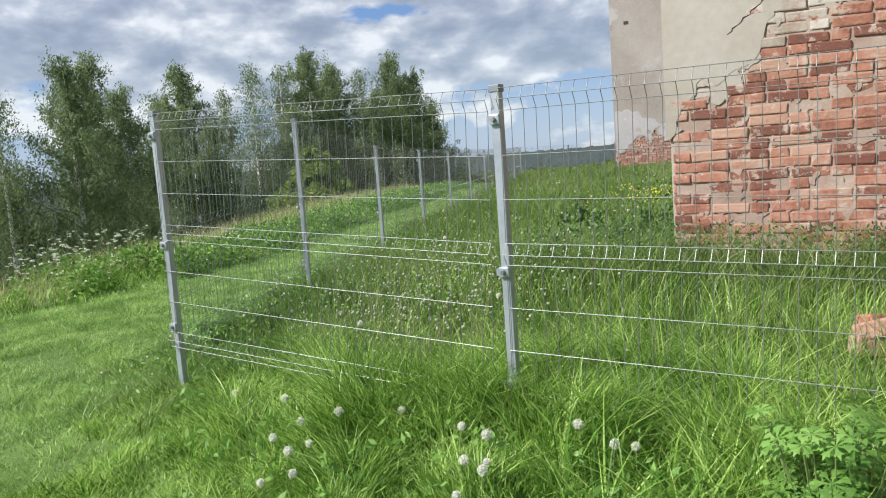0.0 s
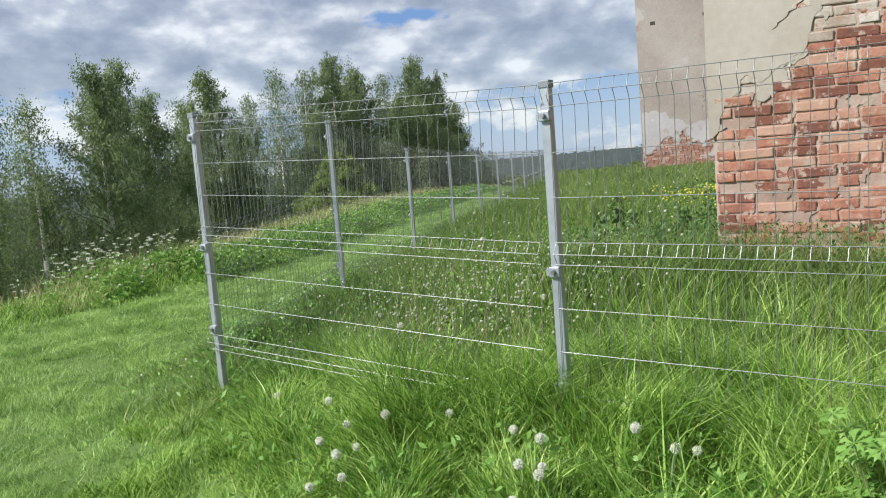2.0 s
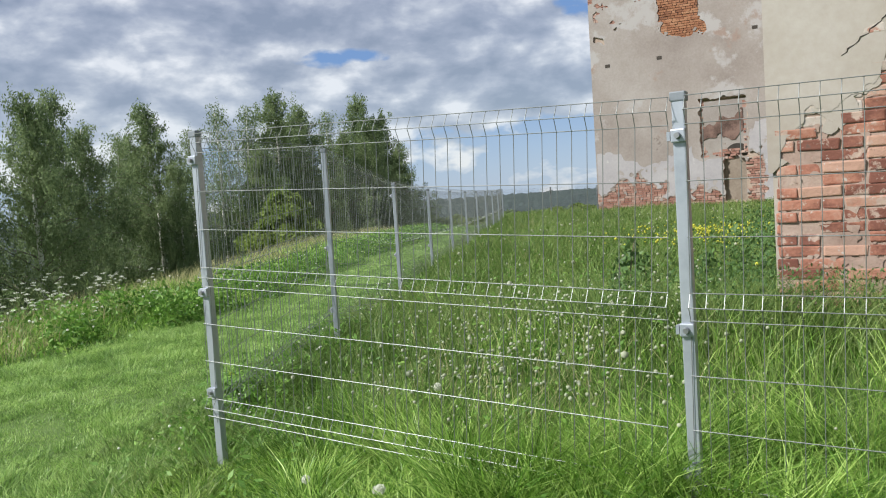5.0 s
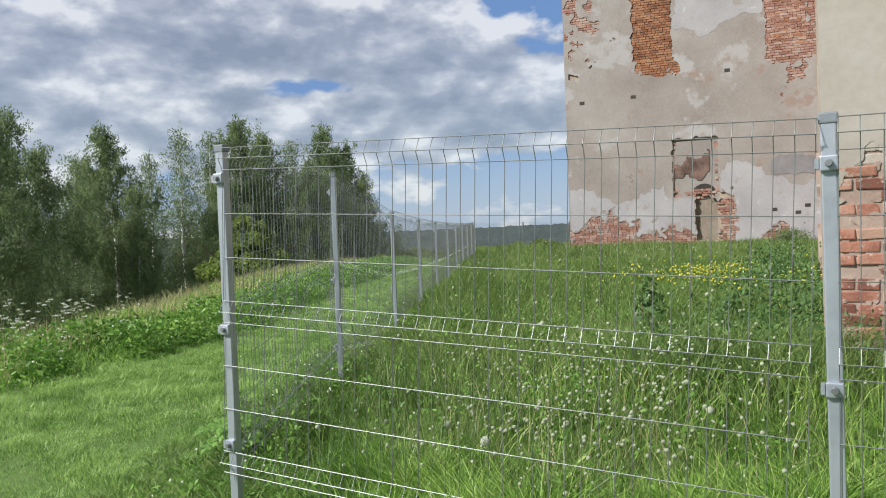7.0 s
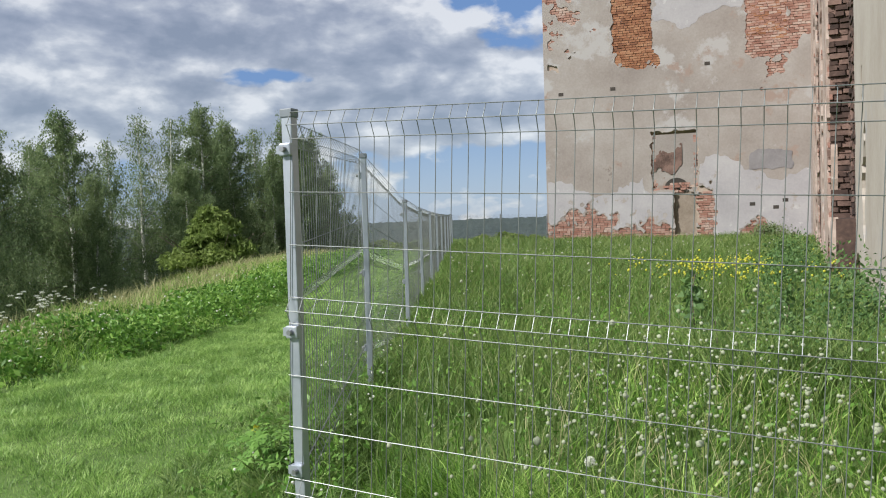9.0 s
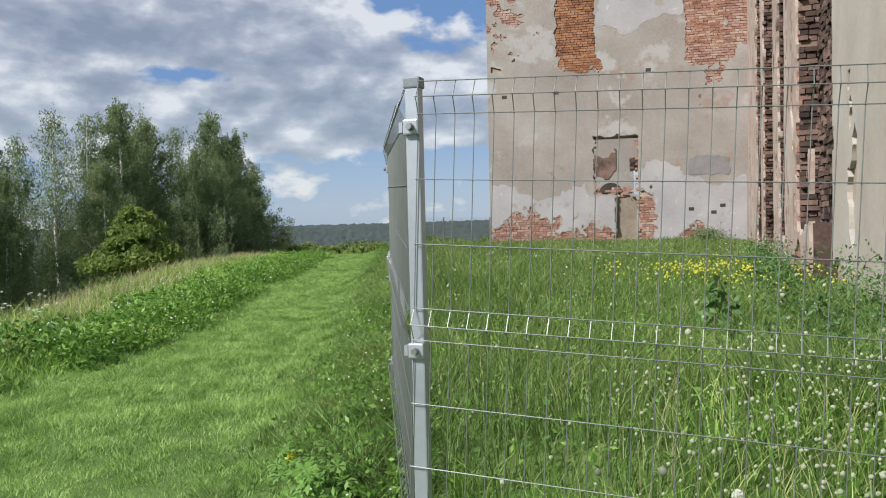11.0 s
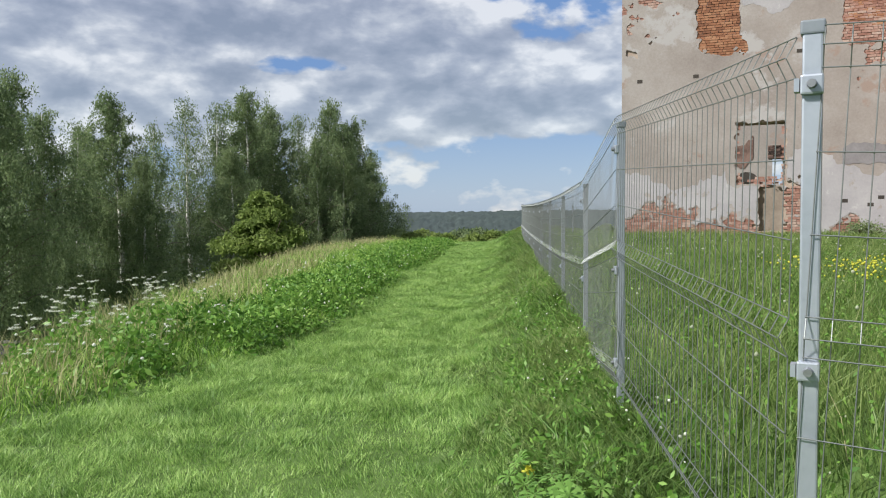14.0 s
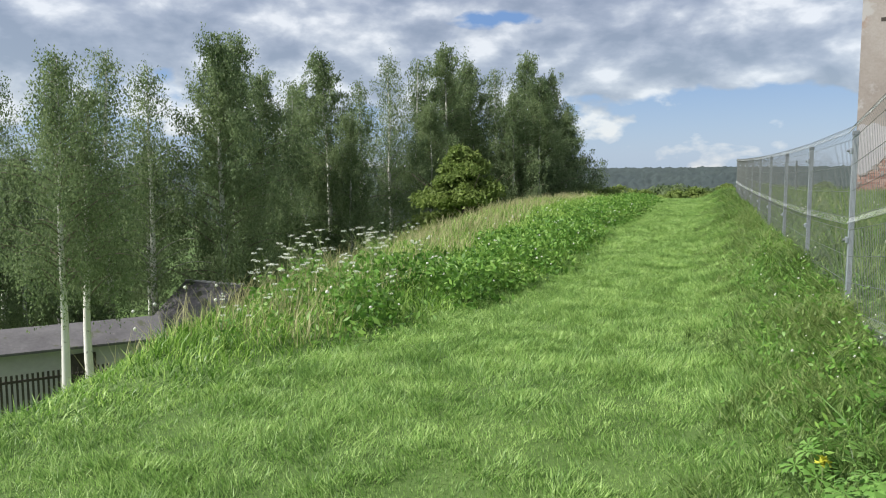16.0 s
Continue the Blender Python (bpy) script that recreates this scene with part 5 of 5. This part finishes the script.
DANDELIONS = [(-1.2, 4.27), (-0.92, 4.01), (-0.89, 4.07), (-0.76, 3.61), (-0.81, 3.53), (-0.67, 3.42), (-0.56, 3.62), (-0.26, 3.5), (0.0, 3.27), (0.15, 3.08), (0.08, 2.99), (0.04, 2.98), (0.07, 2.85), (0.02, 2.8), (0.5, 3.02), (0.59, 2.89), (0.67, 2.83), (-0.78, 3.35), (-0.82, 3.17), (-0.74, 3.22), (-0.56, 5.08), (1.28, 3.52)]
kinds = [dandelion(s) for s in (3, 4, 5)]
for i, (x, y) in enumerate(DANDELIONS):
    m = pose(x, y, float(land(x, y)), 0, 0, 80 * i) @ Matrix.Scale(0.97 + 0.12 * math.sin(i * 2.3), 4)
    if i < 3:
        kinds[i].matrix_basis = m
    else:
        copy_thing(kinds[i % 3], m @ unscaled(kinds[i % 3]))


def cow_parsley(seed):
    rng = random.Random(seed)
    ob = new("cow_parsley")
    stems, tips = [], []
    h = 0.85
    stems.append(tube([(0, 0, -0.02), (0.03, 0.01, h * 0.5), (0.02, 0.04, h * 0.85)], [0.006, 0.005, 0.003], 5))
    for k in range(7):
        a, z0 = rng.uniform(0, 6.28), h * rng.uniform(0.35, 0.8)
        ln, up = rng.uniform(0.12, 0.30), rng.uniform(0.15, 0.38)
        tip = (ln * math.cos(a), ln * math.sin(a), z0 + up)
        stems.append(tube([(0.02, 0.02, z0), (tip[0] * 0.5, tip[1] * 0.5, z0 + up * 0.6), tip], [0.004, 0.003, 0.002], 4))
        tips.append(tip)
    v, f = join(stems)
    raw("stem", v, f, STEM, ob, "branching green stems")
    rn = np.random.default_rng(seed)
    for t in tips:
        n = 60
        r, a = 0.044 * np.sqrt(rn.uniform(0, 1, n)), rn.uniform(0, 6.28, n)
        p = np.stack([t[0] + r * np.cos(a), t[1] + r * np.sin(a), t[2] + 0.012 + rn.normal(0, 0.006, n) - 3 * r * r], 1)
        v, f = leaf_quads(p, 0.007, rn, 0)
        raw("umbel", v, f, FLUFF, ob, "white flower umbel")
    n = 70
    p = np.stack([rn.normal(0, 0.12, n), rn.normal(0, 0.12, n), rn.uniform(0.05, 0.5, n)], 1)
    v, f = leaf_quads(p, 0.05, rn, 0.1)
    raw("foliage", v, f, WEED, ob)
    tagged(ob, "white-flowering cow parsley on the hill's edge", "plant", group="cow parsley on the bank")
    return ob


PARSLEY = [(-5.7, 10.3, 0.8), (-5.9, 11.0, 0.9), (-5.2, 11.0, 0.85), (-5.9, 12.0, 0.95), (-4.6, 12.9, 0.8), (-5.4, 13.4, 0.9), (-5.0, 10.4, 0.9), (-5.5, 10.8, 1.0), (-4.9, 11.4, 1.0), (-5.6, 11.6, 1.05), (-5.2, 12.2, 1.0), (-4.6, 10.6, 0.7), (-4.3, 12.4, 0.65), (-5.8, 12.6, 1.0), (-5.3, 9.6, 0.7), (-5.6, 9.4, 0.65), (-5.1, 12.8, 0.95), (-5.5, 14.2, 0.9), (-5.0, 14.8, 0.8), (-5.75, 11.3, 1.0)]
kinds = [cow_parsley(s) for s in (6, 7)]
for i, (x, y, s) in enumerate(PARSLEY):
    m = pose(x, y, float(land(x, y)), 0, 0, 50 * i) @ Matrix.Scale(0.74 * s, 4)
    if i < 2:
        kinds[i].matrix_basis = m
    else:
        copy_thing(kinds[i % 2], m @ unscaled(kinds[i % 2]))


def leafy_plant(label, x, y, height, width, n_stem, leaf, seed):
    """Palmate leaves on many thin stems."""
    rng = random.Random(seed)
    ob = new("leafy_plant")
    ob.matrix_basis = pose(x, y, float(land(x, y)))
    stems, lv, lf = [], [], []
    for k in range(n_stem):
        a, r, h = rng.uniform(0, 6.28), width * math.sqrt(rng.uniform(0, 1)), height * rng.uniform(0.2, 1.0)
        t = Vector((r * math.cos(a), r * math.sin(a), h))
        stems.append(tube([(t.x * 0.3, t.y * 0.3, 0), (t.x * 0.8, t.y * 0.8, h * 0.6), t], [0.003, 0.0025, 0.002], 4))
        spin = rng.uniform(0, 6.28)
        up = Vector((0.5 * math.cos(a) + rng.uniform(-0.4, 0.4), 0.5 * math.sin(a) + rng.uniform(-0.4, 0.4), 1.0)).normalized()
        e1 = up.orthogonal().normalized()
        e2 = up.cross(e1)
        size = leaf * rng.uniform(0.75, 1.2)
        for q in range(7):                   # seven toothed lobes round the stalk
            b = spin + q * 0.86
            d, s = e1 * math.cos(b) + e2 * math.sin(b), e2 * math.cos(b) - e1 * math.sin(b)
            ln = size * (1.0 - 0.07 * abs(q - 3)) * rng.uniform(0.9, 1.1)
            o = len(lv)
            for along, side, lift in ((0, 0, 0), (0.45, -0.09, 0.05), (0.74, -0.25, 0.02), (0.76, -0.10, 0.05), (1.0, 0, -0.08), (0.76, 0.10, 0.05), (0.74, 0.25, 0.02), (0.45, 0.09, 0.05)):
                lv.append(t + (d * along + s * side + up * lift) * ln)
            lf += [(o, o + 1, o + 7), (o + 1, o + 2, o + 3), (o + 7, o + 5, o + 6), (o + 1, o + 3, o + 5, o + 7), (o + 3, o + 4, o + 5)]
    v, f = join(stems)
    raw("stem", v, f, STEM, ob)
    raw("foliage", lv, lf, FRESH, ob, "fresh green divided leaves")
    return tagged(ob, label, "plant")


leafy_plant("bushy green plant with fingered leaves in the grass", 1.20, 2.40, 0.42, 0.22, 110, 0.07, 41)
leafy_plant("low broad-leaved plant beside the path", -2.02, 6.82, 0.14, 0.16, 14, 0.075, 42)
leafy_plant("low broad-leaved plant at the fence's foot", -1.95, 6.3, 0.24, 0.2, 40, 0.08, 43)


def tall_weed(seed):
    """An upright dark weed with leaves in whorls up its stem."""
    rn = np.random.default_rng(seed)
    ob = new("tall_weed")
    h = 0.62
    v, f = tube([(0, 0, -0.02), (0.02, 0.01, h * 0.5), (0.07, 0.02, h * 0.9), (0.13, 0.02, h * 0.95)], [0.007, 0.006, 0.004, 0.002], 5)
    raw("stem", v, f, TWIG, ob, "dark upright stem")
    t = rn.uniform(0.08, 0.92, 90)
    a = rn.uniform(0, 6.28, 90)
    r = 0.13 * (1.05 - t) + rn.uniform(0.0, 0.05, 90)
    v, f = leaf_quads(np.stack([0.05 * t + r * np.cos(a), r * np.sin(a), h * t], 1), 0.045, rn, 0.3)
    raw("foliage", v, f, NETTLE, ob, "dark narrow leaves")
    return tagged(ob, "tall dark weed standing in the meadow", "plant", group="tall weeds behind the fence")


kinds = [tall_weed(s) for s in (14, 15)]
for i, (x, y, s) in enumerate(((1.45, 8.2, 1.0), (1.2, 7.6, 0.75), (1.75, 8.6, 0.7), (1.0, 6.9, 0.6), (1.62, 7.1, 0.7), (2.0, 7.7, 0.8))):
    m = pose(x, y, float(land(x, y)), 0, 0, 70 * i) @ Matrix.Scale(s, 4)
    if i < 2:
        kinds[i].matrix_basis = m
    else:
        copy_thing(kinds[i % 2], m @ unscaled(kinds[i % 2]))


def yellow_dandelion():
    ob = new("yellow_dandelion")
    ob.matrix_basis = pose(-2.08, 6.72, float(land(-2.08, 6.72)))
    v, f = tube([(0, 0, 0), (0.01, 0, 0.07), (0.01, 0.005, 0.14)], [0.003, 0.0025, 0.0025], 5)
    raw("stem", v, f, STEM, ob)
    rn = np.random.default_rng(5)
    n = 80
    a = rn.uniform(0, 6.28, n)
    r = rn.uniform(0, 0.028, n)
    v, f = leaf_quads(np.stack([0.01 + r * np.cos(a), r * np.sin(a), 0.145 + rn.normal(0, 0.006, n)], 1), 0.013, rn, 0)
    raw("flower", v, f, YELLOW, ob, "bright yellow flower")
    tagged(ob, "yellow dandelion in bloom beside the path", "flower")


yellow_dandelion()


def rubble():
    ob = new("brick_rubble")
    ob.matrix_basis = pose(2.42, 3.75, float(land(2.42, 3.75)) - 0.12, 0, 0, -25)
    tagged(ob, "heap of broken brick in tall grass by the fence", "rubble")
    rng = random.Random(9)
    for k in range(16):
        bm = boxed(-0.12, 0.12, -0.06, 0.06, -0.045, 0.045, bevel=0.012)
        for vtx in bm.verts:
            vtx.co += 0.012 * Vector(noise.noise_vector(vtx.co * 12 + Vector((k * 3, 0, 0))))
        b = part("brick", bm, BRICK, ob)
        lay = k // 6
        b.matrix_basis = pose(-0.25 + 0.24 * (k % 3) + rng.uniform(-0.04, 0.04), -0.08 + 0.15 * ((k // 3) % 2), 0.06 + 0.09 * lay, rng.uniform(-15, 15), rng.uniform(-15, 15), rng.uniform(-40, 40))


rubble()
